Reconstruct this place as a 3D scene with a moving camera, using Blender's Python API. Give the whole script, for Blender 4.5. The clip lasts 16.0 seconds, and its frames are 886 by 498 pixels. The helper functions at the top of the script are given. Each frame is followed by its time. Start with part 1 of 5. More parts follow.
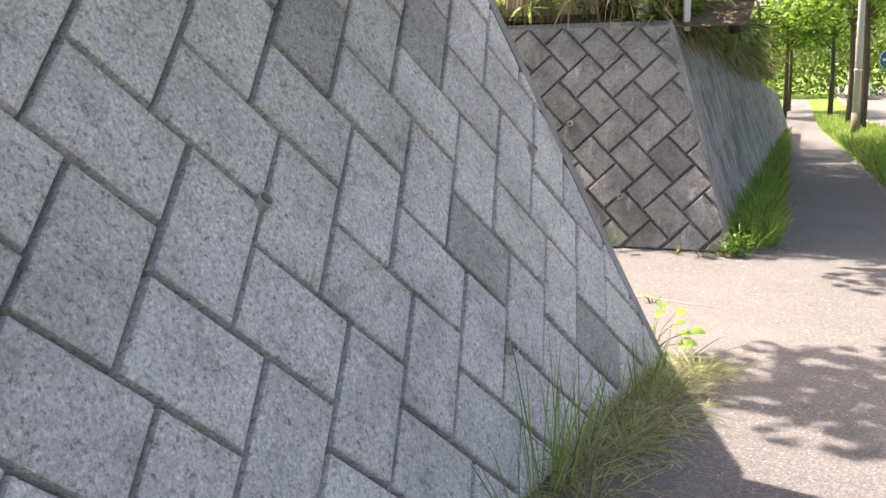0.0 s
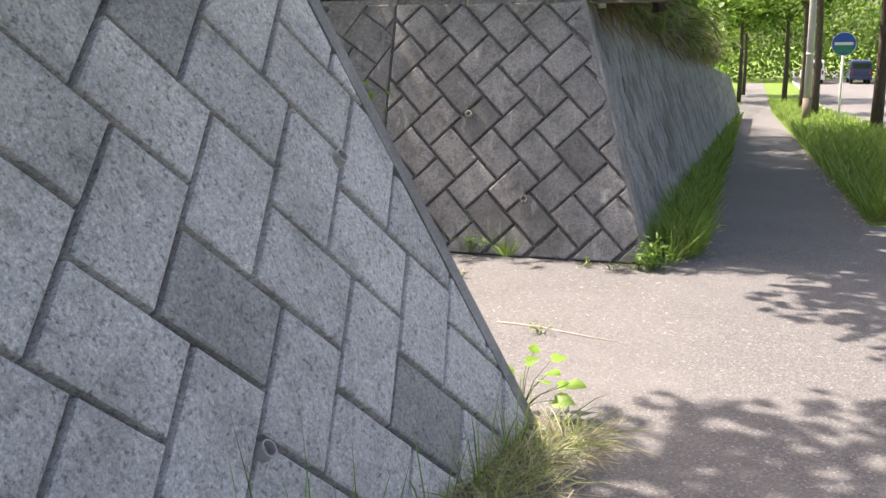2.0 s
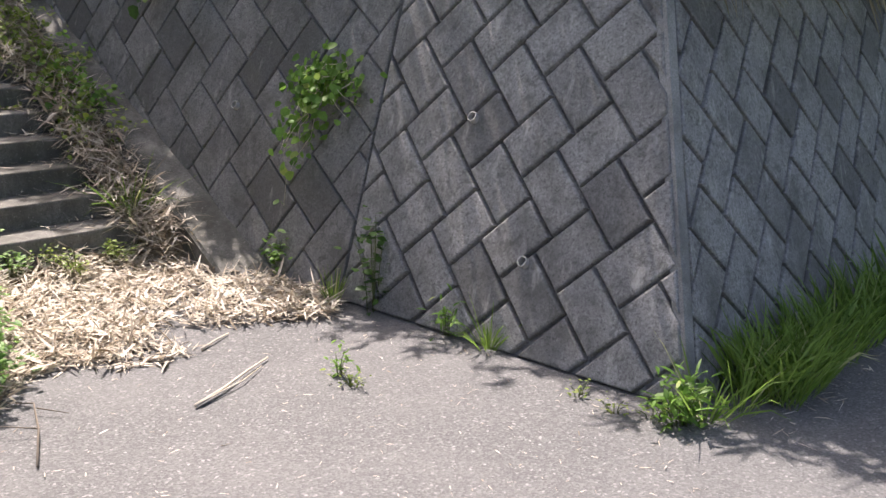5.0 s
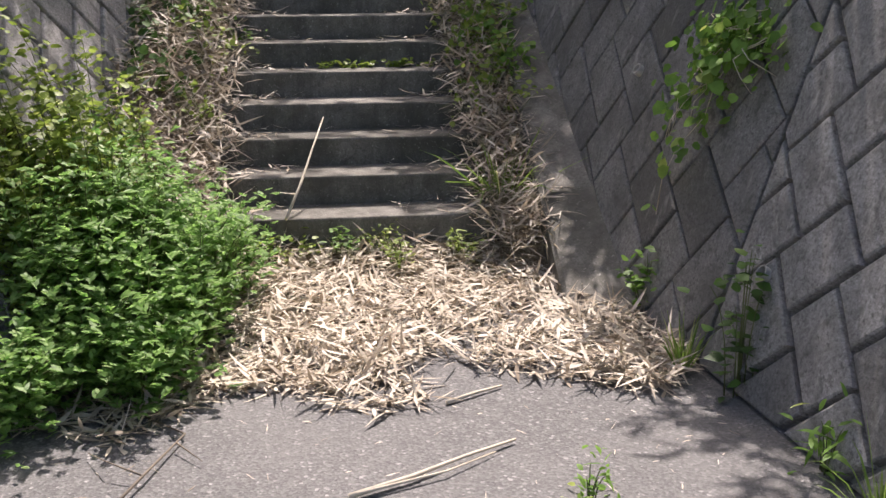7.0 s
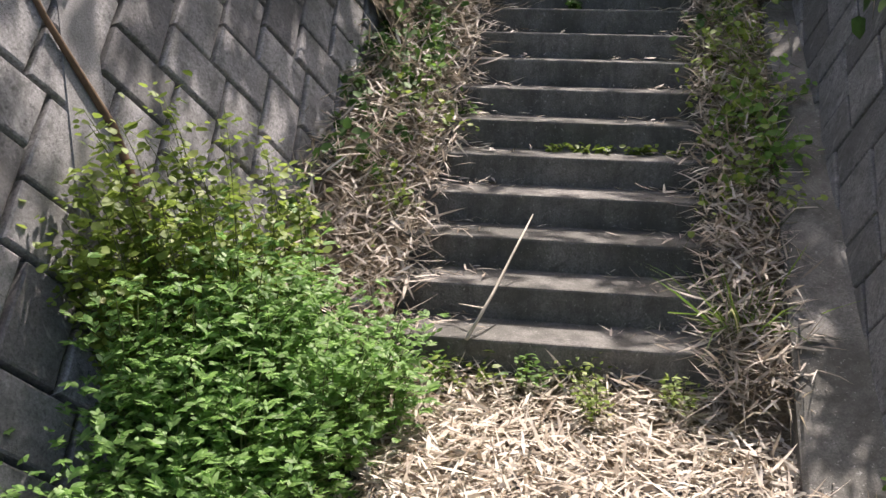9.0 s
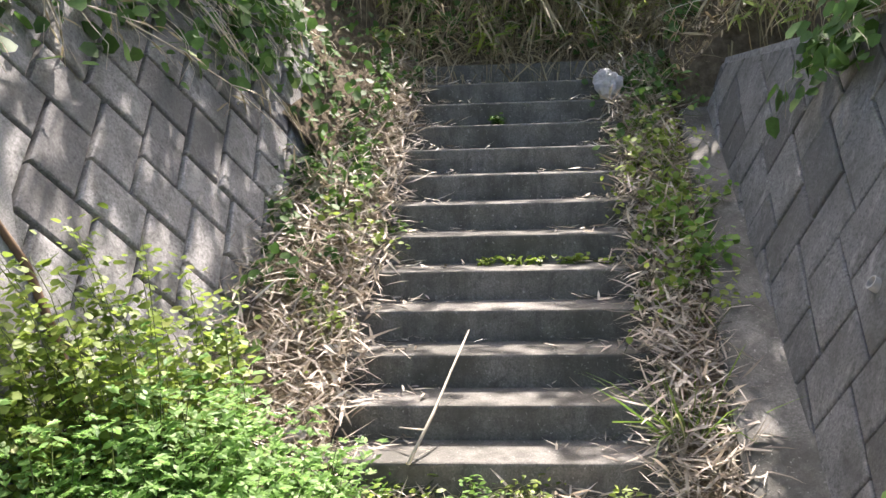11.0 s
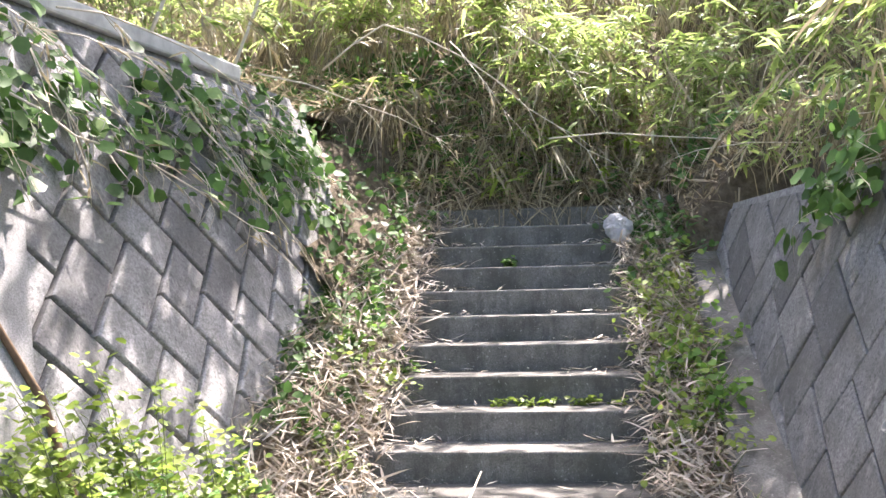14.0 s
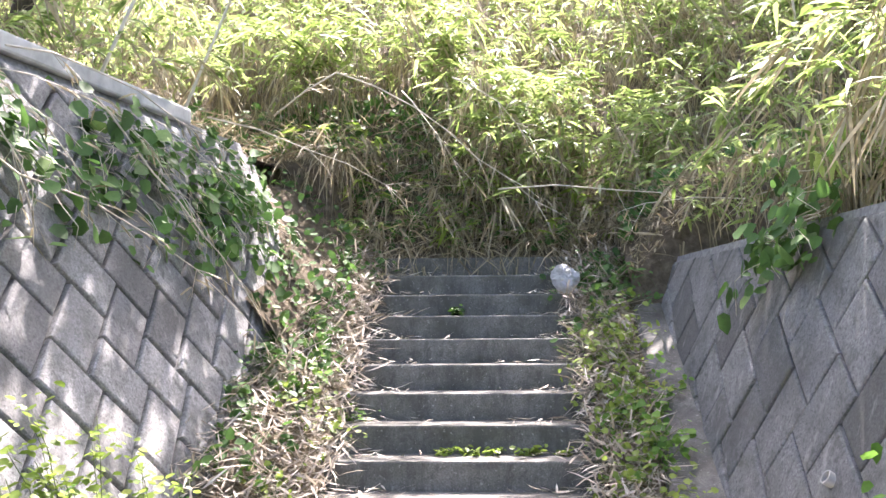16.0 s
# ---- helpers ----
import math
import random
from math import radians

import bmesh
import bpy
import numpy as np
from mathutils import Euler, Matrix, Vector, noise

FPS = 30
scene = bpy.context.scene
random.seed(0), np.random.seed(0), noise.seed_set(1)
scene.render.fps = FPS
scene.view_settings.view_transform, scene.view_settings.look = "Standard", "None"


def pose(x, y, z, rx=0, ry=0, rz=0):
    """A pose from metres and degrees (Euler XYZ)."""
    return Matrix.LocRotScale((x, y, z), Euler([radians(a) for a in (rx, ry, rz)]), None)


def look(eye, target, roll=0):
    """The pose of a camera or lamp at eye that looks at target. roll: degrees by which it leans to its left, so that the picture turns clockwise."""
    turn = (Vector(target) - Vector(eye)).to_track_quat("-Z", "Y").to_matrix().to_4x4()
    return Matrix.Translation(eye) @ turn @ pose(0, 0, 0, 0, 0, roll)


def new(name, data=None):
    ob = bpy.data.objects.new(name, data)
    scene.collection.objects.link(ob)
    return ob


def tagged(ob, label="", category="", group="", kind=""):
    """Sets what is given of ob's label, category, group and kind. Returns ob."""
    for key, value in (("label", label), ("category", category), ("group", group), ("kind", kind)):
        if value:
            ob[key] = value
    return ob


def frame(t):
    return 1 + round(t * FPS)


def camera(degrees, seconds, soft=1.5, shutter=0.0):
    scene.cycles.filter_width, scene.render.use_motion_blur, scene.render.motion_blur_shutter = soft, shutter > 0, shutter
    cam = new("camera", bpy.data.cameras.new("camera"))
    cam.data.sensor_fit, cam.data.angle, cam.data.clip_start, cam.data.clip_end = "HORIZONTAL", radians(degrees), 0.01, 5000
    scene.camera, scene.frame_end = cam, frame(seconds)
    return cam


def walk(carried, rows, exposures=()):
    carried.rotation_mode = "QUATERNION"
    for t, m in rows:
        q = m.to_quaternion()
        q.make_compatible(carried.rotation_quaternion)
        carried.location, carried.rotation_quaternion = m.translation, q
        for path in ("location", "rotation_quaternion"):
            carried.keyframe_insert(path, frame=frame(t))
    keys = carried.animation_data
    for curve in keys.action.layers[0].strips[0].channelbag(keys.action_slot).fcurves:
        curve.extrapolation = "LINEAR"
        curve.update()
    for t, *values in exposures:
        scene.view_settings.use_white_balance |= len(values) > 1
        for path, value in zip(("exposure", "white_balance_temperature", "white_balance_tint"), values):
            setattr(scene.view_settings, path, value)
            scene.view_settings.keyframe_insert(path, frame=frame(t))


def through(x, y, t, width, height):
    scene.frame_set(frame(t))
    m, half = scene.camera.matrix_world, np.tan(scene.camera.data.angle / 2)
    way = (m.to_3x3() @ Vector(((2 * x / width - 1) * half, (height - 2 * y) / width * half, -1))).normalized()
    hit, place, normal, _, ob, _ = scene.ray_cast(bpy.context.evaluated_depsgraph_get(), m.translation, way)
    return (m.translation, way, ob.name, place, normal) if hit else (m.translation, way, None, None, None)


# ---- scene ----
cam = camera(48.1, 16.0)
PATH = [
    (0, (-0.034, -2.314, 1.602), (-0.044, -0.347, 1.24), -1.0),
    (0.5, (0.121, -2.097, 1.6), (0.083, -0.131, 1.235), -0.7),
    (1, (0.249, -1.854, 1.589), (0.245, 0.106, 1.193), -1.1),
    (1.5, (0.361, -1.45, 1.615), (0.405, 0.508, 1.208), 1.6),
    (2, (0.614, -1.12, 1.594), (0.681, 0.838, 1.194), -0.5),
    (2.5, (0.871, -0.793, 1.6), (0.918, 1.164, 1.19), -0.8),
    (3, (1.098, -0.341, 1.624), (1.134, 1.616, 1.213), 2.2),
    (3.2, (1.201, -0.162, 1.609), (1.242, 1.795, 1.198), 1.4),
    (5.3, (2.902, 2.378, 1.71), (2.033, 4.096, 1.167), 0.3),
    (5.5, (2.889, 2.603, 1.687), (1.92, 4.261, 1.128), 0.1),
    (6, (2.878, 3.144, 1.542), (1.635, 4.618, 1.01), -0.7),
    (6.5, (2.786, 3.623, 1.47), (1.361, 4.92, 0.937), 0.1),
    (7, (2.673, 4.046, 1.428), (1.069, 5.112, 0.887), -0.2),
    (7.5, (2.552, 4.377, 1.364), (0.818, 5.225, 0.84), 0.5),
    (8, (2.349, 4.581, 1.413), (0.541, 5.282, 0.926), 0.1),
    (8.5, (2.158, 4.651, 1.541), (0.324, 5.247, 1.011), -1.8),
    (9, (1.991, 4.807, 1.531), (0.125, 5.367, 1.077), 1.1),
    (9.5, (1.906, 4.852, 1.53), (0.045, 5.469, 1.138), 0.5),
    (9.7, (1.903, 4.868, 1.531), (0.043, 5.507, 1.165), -0.0),
    (12, (1.938, 4.848, 1.504), (0.063, 5.532, 1.381), -1.7),
    (12.5, (1.949, 4.842, 1.504), (0.072, 5.528, 1.432), -1.4),
    (13, (1.961, 4.837, 1.5), (0.085, 5.529, 1.478), -1.2),
    (13.5, (1.963, 4.837, 1.499), (0.087, 5.531, 1.523), -1.2),
    (14, (1.961, 4.838, 1.496), (0.081, 5.515, 1.567), -1.3),
    (14.5, (1.954, 4.834, 1.494), (0.078, 5.517, 1.605), -1.1),
    (15, (1.943, 4.837, 1.496), (0.086, 5.572, 1.613), -0.6),
    (15.5, (1.958, 4.837, 1.494), (0.117, 5.607, 1.634), -0.1),
    (16, (1.967, 4.834, 1.49), (0.13, 5.608, 1.658), -0.4),
]
EXPOSURES = [(0.0, 1.78, 7700, 20), (3.2, 1.3, 6900, 18), (5.5, 1.13, 6700, 19), (7.0, 0.86, 6750, 20), (8.5, 0.82, 6600, 20), (9.7, 1.28, 6680, 17), (12.0, 2.06, 6650, 18), (16.0, 2.56, 6350, 22)]
walk(cam, [(t, look(eye, target, roll)) for t, eye, target, roll in PATH], EXPOSURES)

# ---- light ----
SUN = Vector((-0.48, 0.44, 1.0)).normalized()
world = bpy.data.worlds.new("sky")
scene.world = world
world.use_nodes = True
wn = world.node_tree.nodes
sky = wn.new("ShaderNodeTexSky")
sky.sky_type, sky.sun_disc = "NISHITA", False
sky.air_density, sky.dust_density, sky.ozone_density = 0.9, 4.0, 0.4
sky.sun_elevation = math.asin(SUN.z)
sky.sun_rotation = math.atan2(SUN.x, SUN.y)
world.node_tree.links.new(sky.outputs[0], wn["Background"].inputs[0])
wn["Background"].inputs[1].default_value = 0.15
sun = new("sun", bpy.data.lights.new("sun", "SUN"))
sun.data.energy, sun.data.angle, sun.data.color = 4.8, radians(0.55), (1.0, 0.95, 0.88)
sun.rotation_euler = SUN.to_track_quat("Z", "Y").to_euler()


# ---- materials ----
def mat(name, build, rough=0.85, spec=0.3):
    """A node material; build(n, link, bsdf) fills it."""
    m = bpy.data.materials.new(name)
    m.use_nodes = True
    t = m.node_tree
    b = t.nodes["Principled BSDF"]
    b.inputs["Roughness"].default_value = rough
    b.inputs["Specular IOR Level"].default_value = spec
    build(t.nodes, t.links.new, b)
    return m


def coords(n, link, scale=1.0, world_space=True):
    m = n.new("ShaderNodeMapping")
    m.inputs["Scale"].default_value = (scale,) * 3 if not isinstance(scale, tuple) else scale
    if world_space:
        g = n.new("ShaderNodeNewGeometry")
        link(g.outputs["Position"], m.inputs["Vector"])
    else:
        g = n.new("ShaderNodeTexCoord")
        link(g.outputs["Object"], m.inputs["Vector"])
    return m.outputs["Vector"]


def noise_tex(n, link, vec, scale, detail=4.0, rough=0.6, distort=0.0):
    x = n.new("ShaderNodeTexNoise")
    x.inputs["Scale"].default_value, x.inputs["Detail"].default_value = scale, detail
    x.inputs["Roughness"].default_value, x.inputs["Distortion"].default_value = rough, distort
    link(vec, x.inputs["Vector"])
    return x.outputs["Fac"]


def ramp(n, link, fac, stops):
    r = n.new("ShaderNodeValToRGB")
    e = r.color_ramp.elements
    while len(e) < len(stops):
        e.new(0.5)
    for k, (p, c) in zip(e, stops):
        k.position, k.color = p, (*((c,) * 3 if isinstance(c, float) else c), 1)
    link(fac, r.inputs["Fac"])
    return r.outputs["Color"]


def mix(n, link, fac, a, b, how="MIX"):
    x = n.new("ShaderNodeMix")
    x.data_type, x.blend_type = "RGBA", how
    for val, sock in ((fac, x.inputs[0]), (a, x.inputs[6]), (b, x.inputs[7])):
        if hasattr(val, "is_output"):
            link(val, sock)
        elif isinstance(val, (int, float)):
            sock.default_value = val if sock.type == "VALUE" else (val, val, val, 1)
        else:
            sock.default_value = (*val, 1)
    return x.outputs[2]


def bump(n, link, b, height, strength, dist):
    x = n.new("ShaderNodeBump")
    x.inputs["Strength"].default_value, x.inputs["Distance"].default_value = strength, dist
    link(height, x.inputs["Height"])
    link(x.outputs["Normal"], b.inputs["Normal"])


def block_fill(pale, stain, lime):
    """Cast block with exposed aggregate; pale: tone, stain: share of dark lichen, lime: share of pale runs."""
    def fill(n, link, b):
        v = coords(n, link)
        info = n.new("ShaderNodeObjectInfo").outputs["Random"]
        geo = n.new("ShaderNodeNewGeometry").outputs["Random Per Island"]
        grit = noise_tex(n, link, v, 75, 6, 0.9)
        pits = noise_tex(n, link, v, 48, 4, 0.75)
        big = noise_tex(n, link, v, 2.1, 7, 0.7)
        mottle = noise_tex(n, link, v, 11, 6, 0.75, 0.6)
        run = noise_tex(n, link, coords(n, link, (7, 7, 1.1)), 1.6, 5, 0.7)
        tones = [(0.34, (0.13, 0.127, 0.123)), (0.46, (0.42, 0.411, 0.403)), (0.54, (0.50, 0.49, 0.48)), (0.66, (0.80, 0.785, 0.77))]
        base = ramp(n, link, grit, [(p, tuple(x * pale for x in c)) for p, c in tones])
        tone = n.new("ShaderNodeMath")
        tone.operation = "ADD"
        link(info, tone.inputs[0])
        link(geo, tone.inputs[1])
        fr = n.new("ShaderNodeMath")
        fr.operation = "FRACT"
        link(tone.outputs[0], fr.inputs[0])
        base = mix(n, link, 1.0, base, ramp(n, link, fr.outputs[0], [(0.0, 0.50), (0.12, 0.62), (0.2, 0.86), (1.0, 1.0)]), "MULTIPLY")
        base = mix(n, link, ramp(n, link, big, [(0.44, 0.0), (0.66, stain)]), base, (0.11, 0.108, 0.10))
        base = mix(n, link, ramp(n, link, mottle, [(0.52, 0.0), (0.66, stain)]), base, (0.10, 0.10, 0.092))
        base = mix(n, link, ramp(n, link, pits, [(0.55, 0.0), (0.66, 0.72)]), base, (0.09, 0.088, 0.085))
        base = mix(n, link, ramp(n, link, run, [(0.58, 0.0), (0.76, lime)]), base, (0.56, 0.54, 0.51))
        link(base, b.inputs["Base Color"])
        bump(n, link, b, mix(n, link, 0.4, grit, pits), 0.9, 0.007)
    return fill


def band_concrete(n, link, b):
    v = coords(n, link)
    g = noise_tex(n, link, v, 150, 3, 0.7)
    big = noise_tex(n, link, v, 2.4, 5, 0.65)
    c = ramp(n, link, g, [(0.35, (0.20, 0.196, 0.19)), (0.65, (0.40, 0.392, 0.38))])
    c = mix(n, link, ramp(n, link, big, [(0.40, 0.0), (0.64, 0.75)]), c, (0.12, 0.118, 0.112))
    link(c, b.inputs["Base Color"])
    bump(n, link, b, g, 0.5, 0.004)


def mortar(n, link, b):
    v = coords(n, link)
    g = noise_tex(n, link, v, 40, 4)
    link(ramp(n, link, g, [(0.3, (0.12, 0.118, 0.114)), (0.7, (0.28, 0.274, 0.266))]), b.inputs["Base Color"])
    bump(n, link, b, g, 0.6, 0.008)


def smooth_concrete(n, link, b):
    v = coords(n, link)
    g = noise_tex(n, link, v, 120, 3, 0.7)
    big = noise_tex(n, link, v, 2.6, 6, 0.7)
    run = noise_tex(n, link, coords(n, link, (5, 5, 0.7)), 2.0, 5, 0.7)
    c = ramp(n, link, g, [(0.3, (0.12, 0.114, 0.103)), (0.7, (0.285, 0.271, 0.246))])
    c = mix(n, link, ramp(n, link, big, [(0.40, 0.0), (0.62, 0.85)]), c, (0.085, 0.083, 0.07))
    c = mix(n, link, ramp(n, link, run, [(0.46, 0.0), (0.70, 0.7)]), c, (0.07, 0.068, 0.06))
    link(c, b.inputs["Base Color"])
    blot = noise_tex(n, link, v, 16, 6, 0.8, 0.8)
    c2 = mix(n, link, ramp(n, link, blot, [(0.50, 0.0), (0.66, 0.7)]), c, (0.075, 0.072, 0.06))
    fleck = noise_tex(n, link, v, 55, 3, 0.7)
    c2 = mix(n, link, ramp(n, link, fleck, [(0.63, 0.0), (0.70, 0.6)]), c2, (0.46, 0.45, 0.42))
    link(c2, b.inputs["Base Color"])
    bump(n, link, b, mix(n, link, 0.5, g, blot), 0.7, 0.008)


def asphalt(n, link, b):
    """Old bleached asphalt with pale stones showing."""
    v = coords(n, link)
    vo = n.new("ShaderNodeTexVoronoi")
    vo.inputs["Scale"].default_value = 105
    link(v, vo.inputs["Vector"])
    g = noise_tex(n, link, v, 110, 3, 0.8)
    big = noise_tex(n, link, v, 0.9, 6, 0.65)
    c = ramp(n, link, vo.outputs["Color"], [(0.2, (0.050, 0.049, 0.049)), (0.6, (0.108, 0.105, 0.105)), (0.84, (0.165, 0.161, 0.160)), (0.94, (0.36, 0.35, 0.345))])
    c = mix(n, link, 0.42, c, ramp(n, link, g, [(0.3, 0.058), (0.75, 0.265)]))
    c = mix(n, link, ramp(n, link, big, [(0.45, 0.0), (0.75, 0.45)]), c, (0.185, 0.18, 0.177))
    link(c, b.inputs["Base Color"])
    bump(n, link, b, mix(n, link, 0.5, g, vo.outputs["Distance"]), 0.9, 0.006)


def soil(n, link, b):
    v = coords(n, link)
    g = noise_tex(n, link, v, 14, 8, 0.7)
    link(ramp(n, link, g, [(0.3, (0.06, 0.048, 0.034)), (0.6, (0.17, 0.138, 0.098)), (0.8, (0.29, 0.245, 0.18))]), b.inputs["Base Color"])
    bump(n, link, b, g, 1.0, 0.05)


M_BLOCK = mat("concrete_block", block_fill(1.36, 0.36, 0.35), 0.9, 0.25)
# Moss and lichen, plus that wall's deep shade put into the dark tone
M_MOSSY_SHADE = mat("mossy_shade_block", block_fill(0.50, 0.86, 0.45), 0.92, 0.2)
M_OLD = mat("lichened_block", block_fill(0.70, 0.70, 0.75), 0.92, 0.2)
M_BAND = mat("corner_concrete", band_concrete, 0.9, 0.25)
M_MORTAR = mat("mortar", mortar, 0.95, 0.2)
M_CONC = mat("smooth_concrete", smooth_concrete, 0.85, 0.3)
M_ASPH = mat("asphalt", asphalt, 0.85, 0.35)
def turf(n, link, b):
    v = coords(n, link)
    g = noise_tex(n, link, v, 9, 8, 0.75)
    big = noise_tex(n, link, v, 0.35, 4, 0.6)
    c = ramp(n, link, g, [(0.3, (0.05, 0.085, 0.018)), (0.6, (0.15, 0.24, 0.05)), (0.8, (0.32, 0.36, 0.12))])
    link(mix(n, link, ramp(n, link, big, [(0.5, 0.0), (0.75, 0.6)]), c, (0.20, 0.18, 0.10)), b.inputs["Base Color"])
    bump(n, link, b, g, 1.0, 0.05)


def leaf_mould(n, link, b):
    v = coords(n, link)
    g = noise_tex(n, link, v, 38, 8, 0.8, 1.2)
    link(ramp(n, link, g, [(0.35, (0.09, 0.07, 0.045)), (0.5, (0.26, 0.21, 0.15)), (0.68, (0.48, 0.41, 0.31))]), b.inputs["Base Color"])
    bump(n, link, b, g, 1.0, 0.03)


M_MOULD = mat("leaf_mould", leaf_mould, 0.95, 0.1)
M_TURF = mat("turf", turf, 0.95, 0.1)
M_SOIL = mat("soil", soil, 0.95, 0.1)


# ---- mesh helpers ----
def mesh_of(name, bm):
    me = bpy.data.meshes.new(name)
    bm.normal_update()
    bm.to_mesh(me)
    bm.free()
    return me


def part(name, bm, material, parent=None, label=""):
    me = bm if isinstance(bm, bpy.types.Mesh) else mesh_of(name, bm)
    if material and not me.materials:
        me.materials.append(material)
    ob = new(name, me)
    if parent:
        ob.parent = parent
    if label:
        ob["label"] = label
    return ob


def from_lists(name, verts, faces, material, parent=None, smooth=False):
    me = bpy.data.meshes.new(name)
    me.from_pydata(verts, [], faces)
    me.materials.append(material)
    if smooth:
        me.polygons.foreach_set("use_smooth", [True] * len(me.polygons))
    ob = new(name, me)
    if parent:
        ob.parent = parent
    return ob


def box_bm(x0, x1, y0, y1, z0, z1, bevel=0.0):
    bm = bmesh.new()
    bmesh.ops.create_cube(bm, size=1.0)
    for v in bm.verts:
        v.co = ((x0 + x1) / 2 + v.co.x * (x1 - x0), (y0 + y1) / 2 + v.co.y * (y1 - y0), (z0 + z1) / 2 + v.co.z * (z1 - z0))
    if bevel:
        bmesh.ops.bevel(bm, geom=list(bm.edges), offset=bevel, segments=2, affect="EDGES", profile=0.5)
    return bm


# ---- plan ----
LEAN, LEAN_R = radians(21.2), radians(17.5)
WALK = Vector((0.325, 0.945, 0)).normalized()     # sidewalk past the stairs
SIDE = Vector((WALK.y, -WALK.x, 0))               # to the road
NWD = Vector((0.450, 0.893, 0)).normalized()      # near wall along the sidewalk
E = Vector((1.147, 2.945, 0))                     # its end at the stairs
C = Vector((2.37, 5.95, 0))                       # corner of the wall beyond the stairs
FWD = Vector((0.93, -0.365, 0)).normalized()
LWD = Vector((-0.788, 0.616, 0)).normalized()
B = C - FWD * 2.2                                # seam in the wall beyond the stairs
RWD = Vector((0.941, -0.338, 0)).normalized()
D = Vector((-0.895, 0.446, 0)).normalized()       # stairs, climbing
R = Vector((D.y, -D.x, 0))                        # to the climber's right
S1 = Vector((-1.55, 6.34, 0))                     # middle of the first nosing
RISE, TREAD, NOSE = 0.15, 0.30, 0.25
TOP_L, TOP_R = 2.82, 1.98


def fall(x, y):
    """Ground height: level at the stairs, sinking along the sidewalk beyond."""
    s = (Vector((x, y, 0)) - C).dot(WALK)
    t = min(max(s - 0.3, 0.0), 42.0)
    return -0.040 * (t - 1.2 * (1 - math.exp(-t / 1.2)))


# ---- ground ----
def build_ground():
    xs = sorted(set([-900, -300, -100, -50, -30, -20, -15, -10] + [i * 0.5 for i in range(-16, 41)] + [22, 25, 30, 40, 60, 100, 300, 900]))
    ys = sorted(set([-900, -300, -100, -50, -30, -20, -12] + [i * 0.5 for i in range(-16, 61)] + [32, 35, 40, 45, 50, 60, 70, 90, 120, 300, 900]))
    verts = [(x, y, fall(x, y) - 0.02) for y in ys for x in xs]
    nx = len(xs)
    faces = [(j * nx + i, j * nx + i + 1, (j + 1) * nx + i + 1, (j + 1) * nx + i) for j in range(len(ys) - 1) for i in range(nx - 1)]
    g = from_lists("ground", verts, faces, M_TURF, smooth=True)
    tagged(g, "rough green turf and earth beside the paving", "ground", kind="structure")


def strip(name, material, u0, u1, s0, s1, lift, label, cat):
    """A paved band along the sidewalk: u to the road, s along it."""
    n = max(2, int((s1 - s0) / 0.5))
    verts, faces = [], []
    for i in range(n + 1):
        s = s0 + (s1 - s0) * i / n
        for u in (u0, (u0 + u1) / 2, u1):
            p = C + WALK * s + SIDE * u
            verts.append((p.x, p.y, fall(p.x, p.y) + lift))
        if i:
            a = 3 * i
            faces += [(a - 3, a - 2, a + 1, a), (a - 2, a - 1, a + 2, a + 1)]
    ob = from_lists(name, verts, faces, material, smooth=True)
    return tagged(ob, label, cat, kind="structure")


build_ground()
strip("pavement", M_ASPH, -6.0, 6.0, -14.0, 2.4, 0.0, "grey weathered asphalt pavement speckled with pale stones", "pavement")
strip("pavement", M_ASPH, 0.22, 1.75, 2.4, 80.0, 0.0, "grey weathered asphalt sidewalk descending beside the wall", "pavement")


# ---- walls of diagonal blocks ----
FACE = 0.03      # block faces stand this far out of the wall's datum


def clip(poly, region):
    """Cut a polygon by a convex counter-clockwise region."""
    for (ax, ay), (bx, by) in zip(region, region[1:] + region[:1]):
        res = []
        for p, q in zip(poly, poly[1:] + poly[:1]):
            dp = (bx - ax) * (p[1] - ay) - (by - ay) * (p[0] - ax)
            dq = (bx - ax) * (q[1] - ay) - (by - ay) * (q[0] - ax)
            if dp >= 0:
                res.append(p)
            if (dp >= 0) != (dq >= 0):
                k = dp / (dp - dq)
                res.append((p[0] + (q[0] - p[0]) * k, p[1] + (q[1] - p[1]) * k))
        poly = res
        if len(poly) < 3:
            return []
    return poly


def inset(poly, by):
    """Shrink a convex counter-clockwise polygon by a margin."""
    lines = []
    for p, q in zip(poly, poly[1:] + poly[:1]):
        dx, dy = q[0] - p[0], q[1] - p[1]
        ln = math.hypot(dx, dy)
        if ln < 1e-4:
            continue
        lines.append((p[0] - dy / ln * by, p[1] + dx / ln * by, dx / ln, dy / ln))
    res = []
    for (x1, y1, a1, b1), (x2, y2, a2, b2) in zip(lines[-1:] + lines[:-1], lines):
        det = a1 * b2 - b1 * a2
        if abs(det) < 1e-3:
            res.append((x2, y2))
            continue
        k = ((x2 - x1) * b2 - (y2 - y1) * a2) / det
        res.append((x1 + a1 * k, y1 + b1 * k))
    return res


def area(poly):
    return 0.5 * sum(p[0] * q[1] - q[0] * p[1] for p, q in zip(poly, poly[1:] + poly[:1]))


